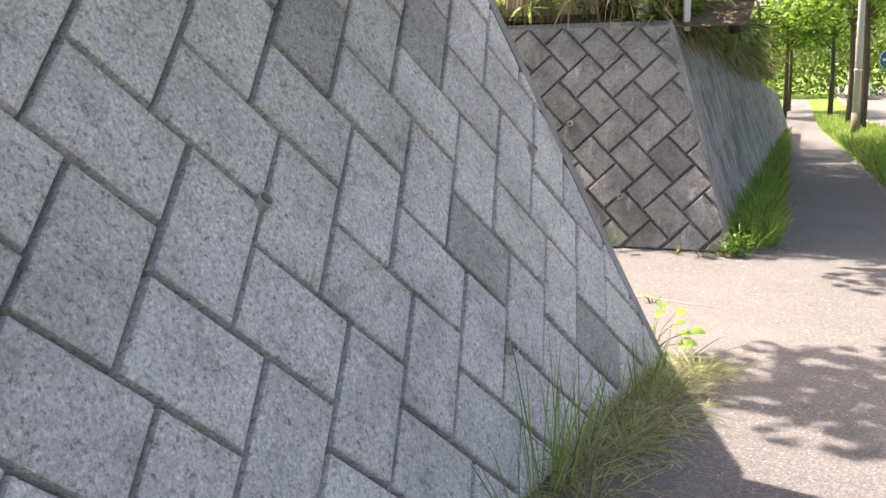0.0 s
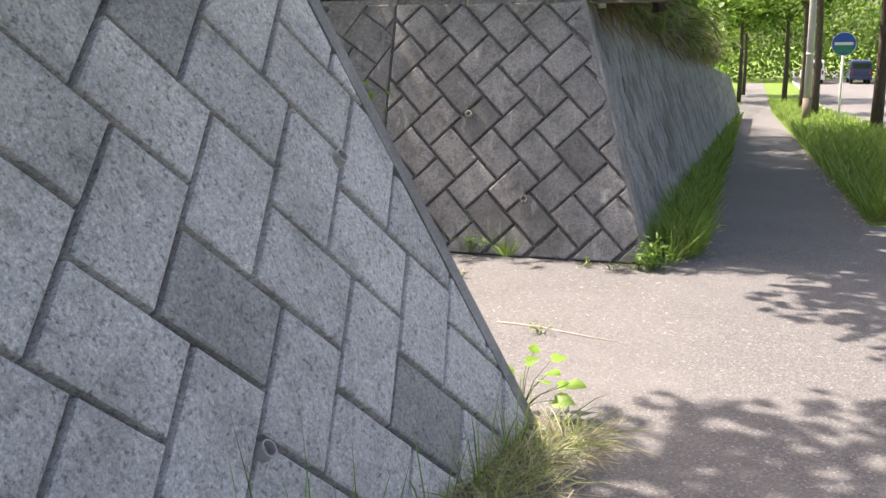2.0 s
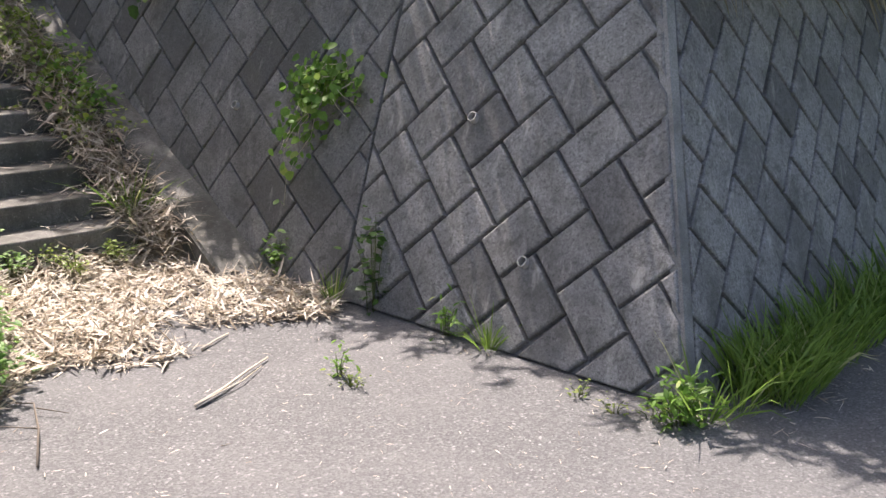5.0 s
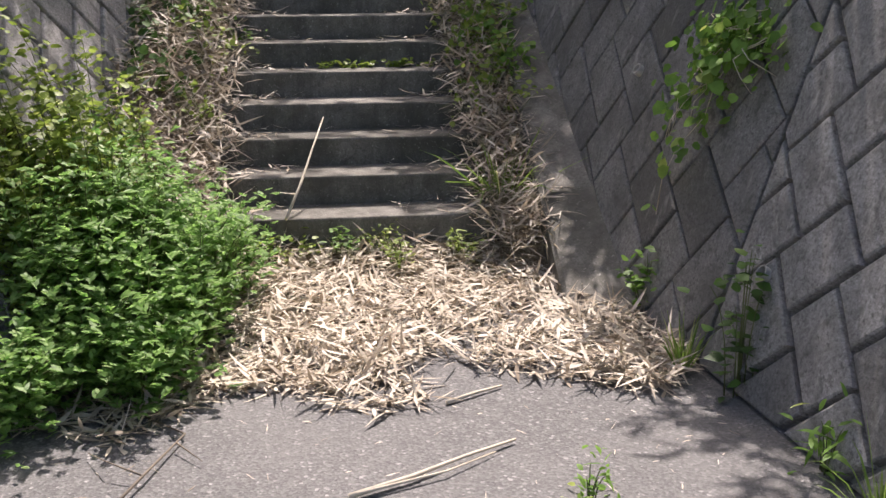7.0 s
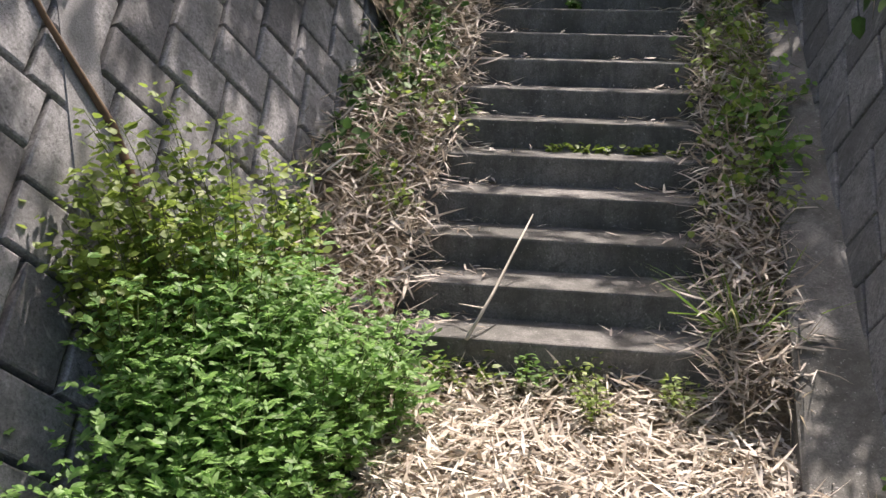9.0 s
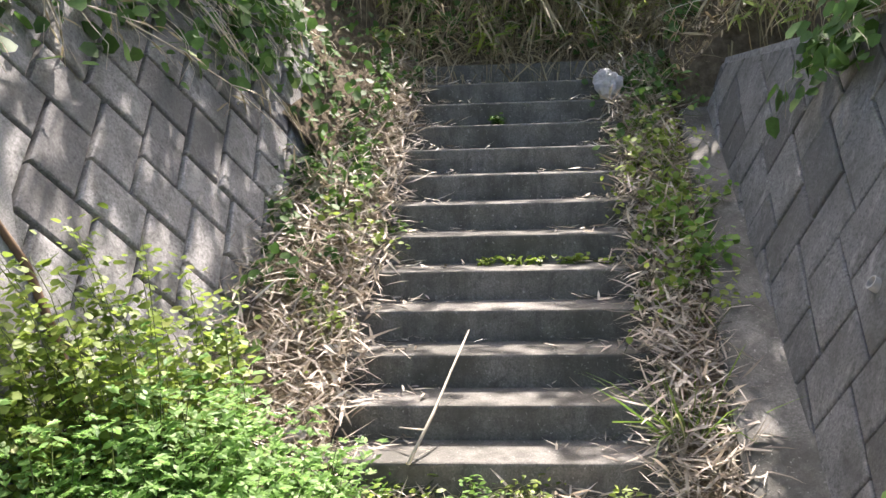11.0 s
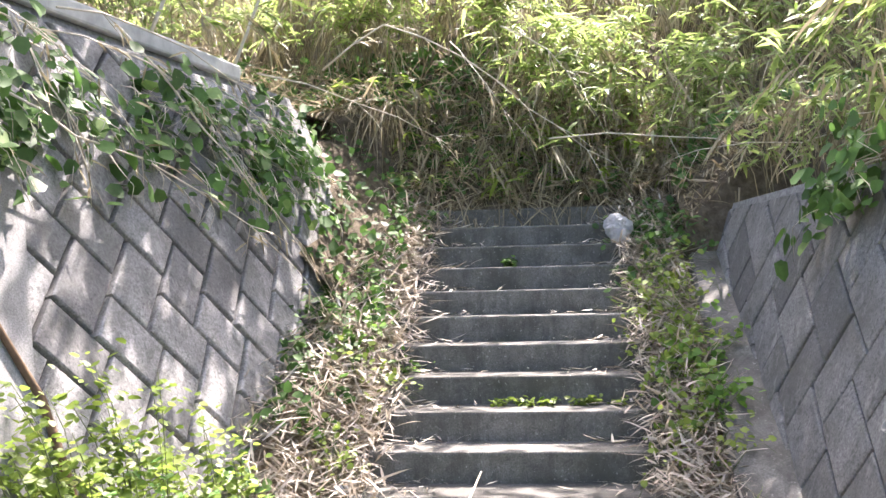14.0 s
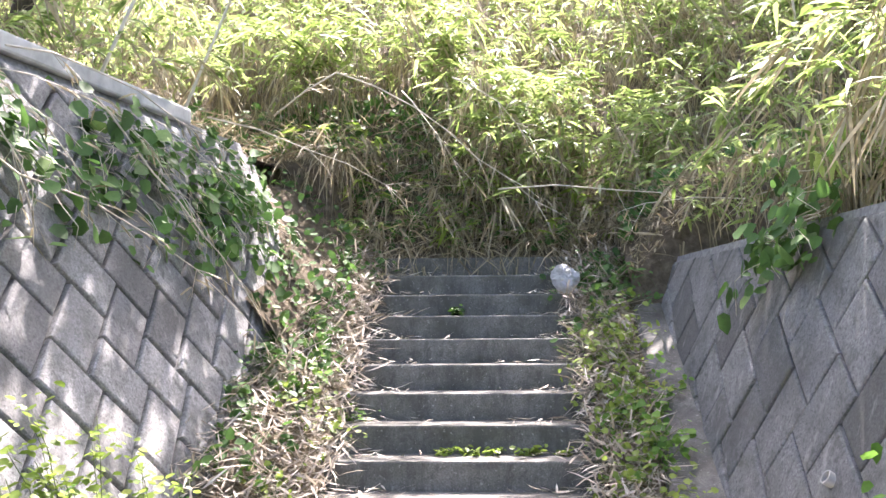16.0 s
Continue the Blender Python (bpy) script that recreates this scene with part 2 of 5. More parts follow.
def block_geometry(poly, deep, joint):
    """Rings of one block: joint depth, rounded arris, face."""
    rings = [(inset(poly, joint * 0.5), FACE - deep - 0.004), (inset(poly, joint * 0.8), FACE - 0.016), (inset(poly, joint), FACE - 0.005), (inset(poly, joint + 0.008), FACE)]
    k = len(poly)
    if any(len(r) != k or area(r) <= 0 for r, _ in rings):
        return None
    verts = [(x, y, w) for r, w in rings for x, y in r]
    faces = [(a * k + i, a * k + (i + 1) % k, (a + 1) * k + (i + 1) % k, (a + 1) * k + i) for a in range(3) for i in range(k)]
    faces.append(tuple(3 * k + i for i in range(k)))
    return verts, faces


def block_wall(name, foot, along, out, region, phase, label, size, near=0.0, lean=LEAN, thick=0.4, backing=None, stone=None, deep=0.04, joint=0.012):
    """A leaning wall of blocks laid on the diagonal. region: convex polygon in metres along the foot and up the face; phase: a block corner."""
    up = (-out * math.sin(lean) + Vector((0, 0, 1)) * math.cos(lean))
    nrm = out * math.cos(lean) + Vector((0, 0, 1)) * math.sin(lean)
    m = Matrix((along, up, nrm)).transposed().to_4x4()
    m.translation = foot - nrm * 0.02
    BL, BW = size
    me = bpy.data.meshes.new(name)
    full = backing or region
    k = len(full)
    inv = m.to_3x3().inverted()
    back = inv @ (-out * thick)
    verts = [(x, y, FACE - deep) for x, y in full] + [(x + back.x, y + back.y, back.z) for x, y in full]
    faces = [tuple(range(k)), tuple(range(2 * k - 1, k - 1, -1))] + [(i, i + k, (i + 1) % k + k, (i + 1) % k) for i in range(k)]
    me.from_pydata(verts, [], faces)
    me.materials.append(M_MORTAR)
    wall = new(name, me)
    wall.matrix_world = m
    tagged(wall, label, "retaining wall", kind="structure")
    cells = []
    us = [p[0] for p in region]
    vs = [p[1] for p in region]
    r2 = math.sqrt(2)
    ou, ov, turn = phase
    tc, ts = math.cos(radians(turn)), math.sin(radians(turn))
    def place_uv(p, q):
        x, y = (p + q) / r2, (p - q) / r2
        return x * tc - y * ts + ou, x * ts + y * tc + ov

    for j in range(-40, 41):
        for i in range(-110, 111):
            p0, q0 = i * BW + j * BL, i * BW - j * BL
            cu, cv = place_uv(p0, q0)
            if not (min(us) - 1 < cu < max(us) + 1 and min(vs) - 1 < cv < max(vs) + 1):
                continue
            for kind, rect in (("up", (p0, p0 + BL, q0, q0 + BW)), ("down", (p0 + BL, p0 + BL + BW, q0 + BW - BL, q0 + BW))):
                a, b, c, e = rect
                poly = [place_uv(p, q) for p, q in ((a, c), (a, e), (b, e), (b, c))]
                if area(poly) < 0:
                    poly.reverse()
                cut = clip(poly, region)
                if len(cut) >= 3 and area(cut) > 0.004:
                    clean = [p for p, q in zip(cut, cut[1:] + cut[:1]) if math.hypot(p[0] - q[0], p[1] - q[1]) > 0.03]
                    if len(clean) >= 3 and area(clean) > 0.004:
                        cells.append((kind if abs(area(clean) - BL * BW) < 1e-6 else "", clean))
    rng = random.Random(len(cells))
    shared = {}
    lone, many = 0, ([], [])
    cells.sort(key=lambda c: abs(sum(p[0] for p in c[1]) / len(c[1]) - near))
    for kind, poly in cells:
        cx, cy = sum(p[0] for p in poly) / len(poly), sum(p[1] for p in poly) / len(poly)
        lift = rng.uniform(-0.004, 0.005)
        if lone < 300:
            local = [(p[0] - cx, p[1] - cy) for p in poly]
            key = kind
            if key and key in shared:
                bme = shared[key]
            else:
                got = block_geometry(local, deep, joint)
                if not got:
                    continue
                bme = bpy.data.meshes.new("block")
                bme.from_pydata(got[0], [], got[1])
                bme.materials.append(stone or M_BLOCK)
                if key:
                    shared[key] = bme
            ob = new("block", bme)
            ob.parent = wall
            ob.matrix_local = Matrix.Translation((cx, cy, lift)) @ Euler((rng.uniform(-0.008, 0.008), rng.uniform(-0.008, 0.008), rng.uniform(-0.006, 0.006))).to_matrix().to_4x4()
            lone += 1
        else:
            got = block_geometry(poly, deep, joint)
            if got:
                base = len(many[0])
                many[0].extend((x, y, w + lift) for x, y, w in got[0])
                many[1].extend(tuple(i + base for i in f) for f in got[1])
    if many[0]:
        rest = from_lists("far_blocks", many[0], many[1], stone or M_BLOCK, wall)
        tagged(rest, kind="stuff")
    return wall, m


def out_of(along, toward):
    o = Vector((along.y, -along.x, 0))
    return o if o.dot(toward) > 0 else -o


n_out = out_of(NWD, Vector((1, -0.5, 0)))
l_out = out_of(LWD, Vector((0.6, 0.8, 0)))
f_out = out_of(FWD, Vector((-0.4, -0.9, 0)))
r_out = out_of(RWD, Vector((-0.4, -0.9, 0)))
s_out = out_of(WALK, Vector((1, 0, 0)))


def edge_shift(along, out, other_out, lean):
    """Metres along a wall by which its corner edge moves for each metre of height."""
    a, b, c, d = out.x, out.y, other_out.x, other_out.y
    det, tl = a * d - b * c, math.tan(lean)
    px, py = (-tl * d + tl * b) / det, (-a * tl + c * tl) / det
    return px * along.x + py * along.y


def uv_region(u0, u1, z0, z1, e0=0.0, e1=0.0, lean=LEAN):
    """Wall outline: ends u0, u1 drifting by e0, e1 for each metre of height."""
    cs = math.cos(lean)
    return [(u0 + e0 * z0, z0 / cs), (u1 + e1 * z0, z0 / cs), (u1 + e1 * z1, z1 / cs), (u0 + e0 * z1, z1 / cs)]


def phase_at(foot, along, point, size, lean=LEAN, turn=0.0):
    """Origin of the bond from one known block corner."""
    a, b = (size[0] + size[1]) / math.sqrt(2), (size[0] - size[1]) / math.sqrt(2)
    tc, ts = math.cos(radians(turn)), math.sin(radians(turn))
    return ((Vector(point) - foot).dot(along) - a * tc + b * ts, point[2] / math.cos(lean) - a * ts - b * tc, turn)


def corner_band(wall, u0, u1, z0, z1, e, lean, deep=0.03):
    """Cast corner strip between the last blocks and the arris."""
    poly = uv_region(u0, u1, z0, z1, e, e, lean)
    verts = [(x, y, -0.03) for x, y in poly] + [(x, y, deep - 0.004) for x, y in poly]
    faces = [(4, 5, 6, 7), (0, 1, 5, 4), (1, 2, 6, 5), (2, 3, 7, 6), (3, 0, 4, 7)]
    return from_lists("corner_strip", verts, faces, M_BAND, wall)


BAND = 0.075
NB, FB, LB = (0.440, 0.299), (0.356, 0.241), (0.356, 0.250)
en = edge_shift(NWD, n_out, l_out, LEAN)
wall_near, m_near = block_wall("wall_near", E, NWD, n_out, uv_region(-9.0, -BAND, 0.0, TOP_L - 0.1, 0, en), (-3.4204, 1.1977, 0.0),
    "leaning retaining wall of grey concrete blocks laid diagonally", NB, near=-2.0, backing=uv_region(-9.0, -0.05, -0.3, TOP_L, 0, en))
corner_band(wall_near, -BAND, 0.0, -0.1, TOP_L, en, LEAN)
el = edge_shift(-LWD, l_out, n_out, LEAN)
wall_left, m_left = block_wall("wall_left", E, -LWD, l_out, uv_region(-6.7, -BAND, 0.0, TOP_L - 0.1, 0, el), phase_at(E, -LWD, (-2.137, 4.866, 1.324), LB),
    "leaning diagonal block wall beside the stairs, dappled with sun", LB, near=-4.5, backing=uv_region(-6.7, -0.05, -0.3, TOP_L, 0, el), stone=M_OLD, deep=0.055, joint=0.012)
corner_band(wall_left, -2.93, -2.745, -0.05, TOP_L - 0.1, -0.37, LEAN, 0.038)
corner_band(wall_left, -BAND, 0.0, -0.1, TOP_L, el, LEAN)
RF = B - RWD * 1.6
u_b = 1.6
eb = edge_shift(FWD, f_out, r_out, LEAN_R)
er = edge_shift(RWD, r_out, f_out, LEAN_R)
ef = edge_shift(FWD, f_out, s_out, LEAN_R)
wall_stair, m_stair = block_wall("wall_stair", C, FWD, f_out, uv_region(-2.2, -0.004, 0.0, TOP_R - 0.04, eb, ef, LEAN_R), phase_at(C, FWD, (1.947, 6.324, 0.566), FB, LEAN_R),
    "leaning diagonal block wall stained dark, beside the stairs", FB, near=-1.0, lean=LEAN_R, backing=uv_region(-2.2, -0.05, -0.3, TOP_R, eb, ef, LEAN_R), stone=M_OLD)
wall_right, m_right = block_wall("wall_right", RF, RWD, r_out, uv_region(-2.6, u_b, 0.0, TOP_R - 0.04, 0, er, LEAN_R), (-0.378, 0.522, 10.0),
    "mossy leaning diagonal block wall, shade in its dark tone, rising beside the stairs", (0.40, 0.271), near=1.0, lean=LEAN_R, backing=uv_region(-2.6, u_b, -0.3, TOP_R, 0, er, LEAN_R), stone=M_MOSSY_SHADE, deep=0.022, joint=0.007)
es = edge_shift(WALK, s_out, f_out, LEAN_R)
SINK = 0.048                                      # the wall along the sidewalk loses height with the ground


def sunk_region(u0, z0, cut):
    """Outline of the wall along the sidewalk: foot and top both falling away."""
    cs = math.cos(LEAN_R)
    top = TOP_R - cut
    return [(u0 + es * z0, z0 / cs), (34.0, (z0 - 1.4) / cs), (34.0, (top - SINK * 34.0) / cs), (u0 + es * top, top / cs)]


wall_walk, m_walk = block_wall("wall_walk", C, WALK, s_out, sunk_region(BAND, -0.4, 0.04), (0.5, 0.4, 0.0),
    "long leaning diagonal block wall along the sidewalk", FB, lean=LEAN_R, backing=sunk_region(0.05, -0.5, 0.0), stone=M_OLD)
corner_band(wall_walk, 0.0, BAND, -0.1, TOP_R, es, LEAN_R)


# ---- stairs ----
def build_stairs():
    stair = tagged(new("stairs"), "worn grey concrete stairs strewn with dry leaves", "stairs", kind="structure")
    half = 0.72
    for k in range(13):
        z = NOSE + RISE * k
        bm = box_bm(-half - 0.07, half, 0.0, TREAD + 0.12, z - RISE - (0.25 if k == 0 else 0.02), z, 0.012)
        st = part("step", bm, M_CONC, stair)
        p = S1 + D * TREAD * k
        st.matrix_local = Matrix.Translation((p.x, p.y, 0)) @ Matrix((R, D, Vector((0, 0, 1)))).transposed().to_4x4()
    return stair


build_stairs()


# ---- leaves, stems and litter ----
def leaf_mat(name, dark, light, pale, through=0.45, rough=0.5):
    """Leaf tissue: colour varies from leaf to leaf, light passes through."""
    m = bpy.data.materials.new(name)
    m.use_nodes = True
    n, link = m.node_tree.nodes, m.node_tree.links.new
    b = n["Principled BSDF"]
    b.inputs["Roughness"].default_value = rough
    b.inputs["Specular IOR Level"].default_value = 0.35
    geo = n.new("ShaderNodeNewGeometry")
    c = ramp(n, link, geo.outputs["Random Per Island"], [(0.0, dark), (0.6, light), (0.93, light), (1.0, pale)])
    v = coords(n, link)
    c = mix(n, link, 0.35, c, ramp(n, link, noise_tex(n, link, v, 45, 3), [(0.3, 0.35), (0.7, 1.0)]), "MULTIPLY")
    link(c, b.inputs["Base Color"])
    t = n.new("ShaderNodeBsdfTranslucent")
    link(c, t.inputs["Color"])
    s = n.new("ShaderNodeMixShader")
    s.inputs[0].default_value = through
    link(b.outputs[0], s.inputs[1])
    link(t.outputs[0], s.inputs[2])
    link(s.outputs[0], n["Material Output"].inputs["Surface"])
    return m


def plain(name, color, rough=0.6, metal=0.0, vary=0.25, scale=30.0):
    """A painted or plain surface with slight mottling."""
    def fill(n, link, b):
        g = noise_tex(n, link, coords(n, link), scale, 4)
        lo = tuple(c * (1 - vary) for c in color)
        link(ramp(n, link, g, [(0.3, lo), (0.7, color)]), b.inputs["Base Color"])
        b.inputs["Metallic"].default_value = metal
        bump(n, link, b, g, 0.15, 0.003)
    return mat(name, fill, rough, 0.4)


def bark_fill(n, link, b):
    g = noise_tex(n, link, coords(n, link, (14, 14, 3)), 2.0, 6, 0.7)
    link(ramp(n, link, g, [(0.3, (0.035, 0.028, 0.022)), (0.7, (0.14, 0.115, 0.09))]), b.inputs["Base Color"])
    bump(n, link, b, g, 1.0, 0.03)


M_SASA = leaf_mat("bamboo_grass_leaf", (0.11, 0.17, 0.035), (0.40, 0.50, 0.165), (0.80, 0.79, 0.52), 0.6)
M_DRY = leaf_mat("dry_bamboo_leaf", (0.24, 0.185, 0.125), (0.68, 0.60, 0.49), (0.88, 0.83, 0.74), 0.15, 0.55)
M_FADED = leaf_mat("faded_bamboo_leaf", (0.26, 0.215, 0.165), (0.58, 0.51, 0.42), (0.86, 0.80, 0.71), 0.15, 0.6)
M_STRAW = leaf_mat("dry_culm", (0.20, 0.16, 0.09), (0.43, 0.36, 0.23), (0.70, 0.62, 0.46), 0.25, 0.6)
M_SPROUT = leaf_mat("young_leaf", (0.22, 0.44, 0.05), (0.34, 0.58, 0.09), (0.50, 0.66, 0.16), 0.55, 0.45)
M_DEAD = leaf_mat("dead_grass", (0.19, 0.15, 0.09), (0.44, 0.37, 0.24), (0.68, 0.60, 0.44), 0.35, 0.7)
M_HAY = leaf_mat("wall_foot_grass", (0.22, 0.29, 0.09), (0.46, 0.51, 0.22), (0.74, 0.69, 0.48), 0.45)
# Darker bamboo leaf copy, the sidewalk wall's shade put into its colour
M_SASA_SHADE = leaf_mat("bamboo_leaf_shade_in_colour", (0.08, 0.13, 0.025), (0.26, 0.35, 0.09), (0.56, 0.53, 0.29), 0.55)
M_IVY = leaf_mat("ivy_leaf", (0.04, 0.09, 0.022), (0.11, 0.22, 0.05), (0.30, 0.42, 0.14), 0.4, 0.6)
M_VINE = leaf_mat("climber_leaf", (0.13, 0.20, 0.03), (0.30, 0.40, 0.08), (0.50, 0.52, 0.18), 0.5)
M_MUG = leaf_mat("mugwort_leaf", (0.10, 0.23, 0.05), (0.28, 0.47, 0.135), (0.52, 0.66, 0.33), 0.55, 0.5)
M_WEED = leaf_mat("weed_leaf", (0.08, 0.18, 0.025), (0.20, 0.37, 0.065), (0.48, 0.56, 0.15), 0.5)
M_GRASS = leaf_mat("verge_grass", (0.10, 0.19, 0.03), (0.27, 0.41, 0.085), (0.56, 0.55, 0.28), 0.5)
M_TREE = leaf_mat("tree_leaf", (0.05, 0.11, 0.015), (0.17, 0.30, 0.045), (0.40, 0.52, 0.11), 0.6)
M_STEM = plain("green_stem", (0.10, 0.13, 0.04))
M_TWIG = plain("dry_twig", (0.64, 0.57, 0.46), 0.8)
M_BARK = mat("bark", bark_fill, 0.95, 0.1)
RNG = np.random.default_rng(7)


def leaf_mesh(name, pos, dirs, length, width, droop=0.15, up=None):
    """Many blades in one mesh: each a folded lance of six corners."""
    pos, dirs = np.asarray(pos, float), np.asarray(dirs, float)
    k = len(pos)
    dirs = dirs / np.maximum(np.linalg.norm(dirs, axis=1, keepdims=True), 1e-6)
    length = np.broadcast_to(np.asarray(length, float), (k,))[:, None]
    width = np.broadcast_to(np.asarray(width, float), (k,))[:, None]
    ref = RNG.normal(size=(k, 3)) if up is None else np.asarray(up, float) + 0.35 * RNG.normal(size=(k, 3))
    side = np.cross(dirs, ref)
    side /= np.maximum(np.linalg.norm(side, axis=1, keepdims=True), 1e-6)
    down = np.array([0, 0, -1.0]) * length * (droop if np.isscalar(droop) else np.asarray(droop)[:, None])
    p1, p2, p3 = pos + dirs * length * 0.3, pos + dirs * length * 0.68 + down * 0.35, pos + dirs * length + down
    v = np.stack([pos, p1 - side * width * 0.5, p1 + side * width * 0.5, p2 - side * width * 0.38, p2 + side * width * 0.38, p3], axis=1).reshape(-1, 3)
    base = np.arange(k)[:, None] * 6
    tri = np.concatenate([base + np.array([[0, 2, 1]]), base + np.array([[1, 2, 4]]), base + np.array([[1, 4, 3]]), base + np.array([[3, 4, 5]])], axis=1).reshape(-1, 3)
    me = bpy.data.meshes.new(name)
    me.vertices.add(len(v))
    me.vertices.foreach_set("co", v.ravel())
    me.loops.add(len(tri) * 3)
    me.loops.foreach_set("vertex_index", tri.ravel().astype(np.int32))
    me.polygons.add(len(tri))
    me.polygons.foreach_set("loop_start", np.arange(0, len(tri) * 3, 3, dtype=np.int32))
    me.update(calc_edges=True)
    return me


def round_leaf_mesh(name, pos, normal, size):
    """Broad leaves, each a cupped six-sided disc."""
    pos, normal = np.asarray(pos, float), np.asarray(normal, float)
    k = len(pos)
    normal = normal / np.maximum(np.linalg.norm(normal, axis=1, keepdims=True), 1e-6)
    size = np.broadcast_to(np.asarray(size, float), (k,))[:, None]
    a = np.cross(normal, RNG.normal(size=(k, 3)))
    a /= np.maximum(np.linalg.norm(a, axis=1, keepdims=True), 1e-6)
    c = np.cross(normal, a)
    ring = [(1.0, 0.0, -0.12), (0.45, 0.55, 0.02), (-0.4, 0.6, 0.02), (-0.62, 0.0, 0.0), (-0.4, -0.6, 0.02), (0.45, -0.55, 0.02)]
    v = np.stack([pos + size * (x * a + y * c + z * normal) for x, y, z in ring] + [pos - size * 0.07 * normal], axis=1).reshape(-1, 3)
    base = np.arange(k)[:, None] * 7
    tri = np.concatenate([base + np.array([[6, i, (i + 1) % 6]]) for i in range(6)], axis=1).reshape(-1, 3)
    me = bpy.data.meshes.new(name)
    me.vertices.add(len(v))
    me.vertices.foreach_set("co", v.ravel())
    me.loops.add(len(tri) * 3)
    me.loops.foreach_set("vertex_index", tri.ravel().astype(np.int32))
    me.polygons.add(len(tri))
    me.polygons.foreach_set("loop_start", np.arange(0, len(tri) * 3, 3, dtype=np.int32))
    me.update(calc_edges=True)
    return me


def tubes(name, paths, radius, material, parent=None, sides=4, taper=0.5):
    """Stems along paths of points, in one mesh."""
    verts, faces = [], []
    for path in paths:
        path = [Vector(p) for p in path]
        first = len(verts)
        for i, p in enumerate(path):
            d = (path[min(i + 1, len(path) - 1)] - path[max(i - 1, 0)]).normalized()
            a = d.cross(Vector((0.31, 0.17, 0.93))).normalized()
            b = d.cross(a)
            r = radius * (1 - taper * i / (len(path) - 1))
            verts += [p + (a * math.cos(6.2832 * s / sides) + b * math.sin(6.2832 * s / sides)) * r for s in range(sides)]
        for i in range(len(path) - 1):
            for s in range(sides):
                q = first + i * sides
                faces.append((q + s, q + (s + 1) % sides, q + sides + (s + 1) % sides, q + sides + s))
        faces += [tuple(first + s for s in reversed(range(sides))), tuple(first + (len(path) - 1) * sides + s for s in range(sides))]
    return from_lists(name, verts, faces, material, parent, smooth=True)


def arc(base, lean, height, bend, n=6):
    """A stem that rises and leans over."""
    base, lean = Vector(base), Vector(lean)
    return [base + Vector((0, 0, height)) * (1 - (1 - t) ** 1.4) + lean * (t ** 1.8) * bend for t in [i / (n - 1) for i in range(n)]]


def tagged_stuff(name, me, material, parent):
    return tagged(part(name, me, material, parent), kind="stuff")


def tuft(name, at, count, height, spread, material, label, category, width=0.008, droop=0.4, group=""):
    """A tuft of grass blades rooted in one spot."""
    at = np.array(at, float)
    ang = RNG.uniform(0, 6.283, count)
    out = RNG.uniform(0.1, 1.0, count) * spread
    pos = at + np.stack([np.cos(ang) * out * 0.25, np.sin(ang) * out * 0.25, np.zeros(count)], 1)
    dirs = np.stack([np.cos(ang) * out * 1.3, np.sin(ang) * out * 1.3, RNG.uniform(0.6, 1.0, count) * height], 1)
    ln = np.linalg.norm(dirs, axis=1) * RNG.uniform(0.6, 1.15, count)
    thing = new(name)
    thing.location = at
    ob = tagged_stuff("foliage", leaf_mesh("foliage", pos - at, dirs, ln, width * RNG.uniform(0.6, 1.3, count), RNG.uniform(0.05, droop, count)), material, thing)
    return tagged(thing, label, category, group)


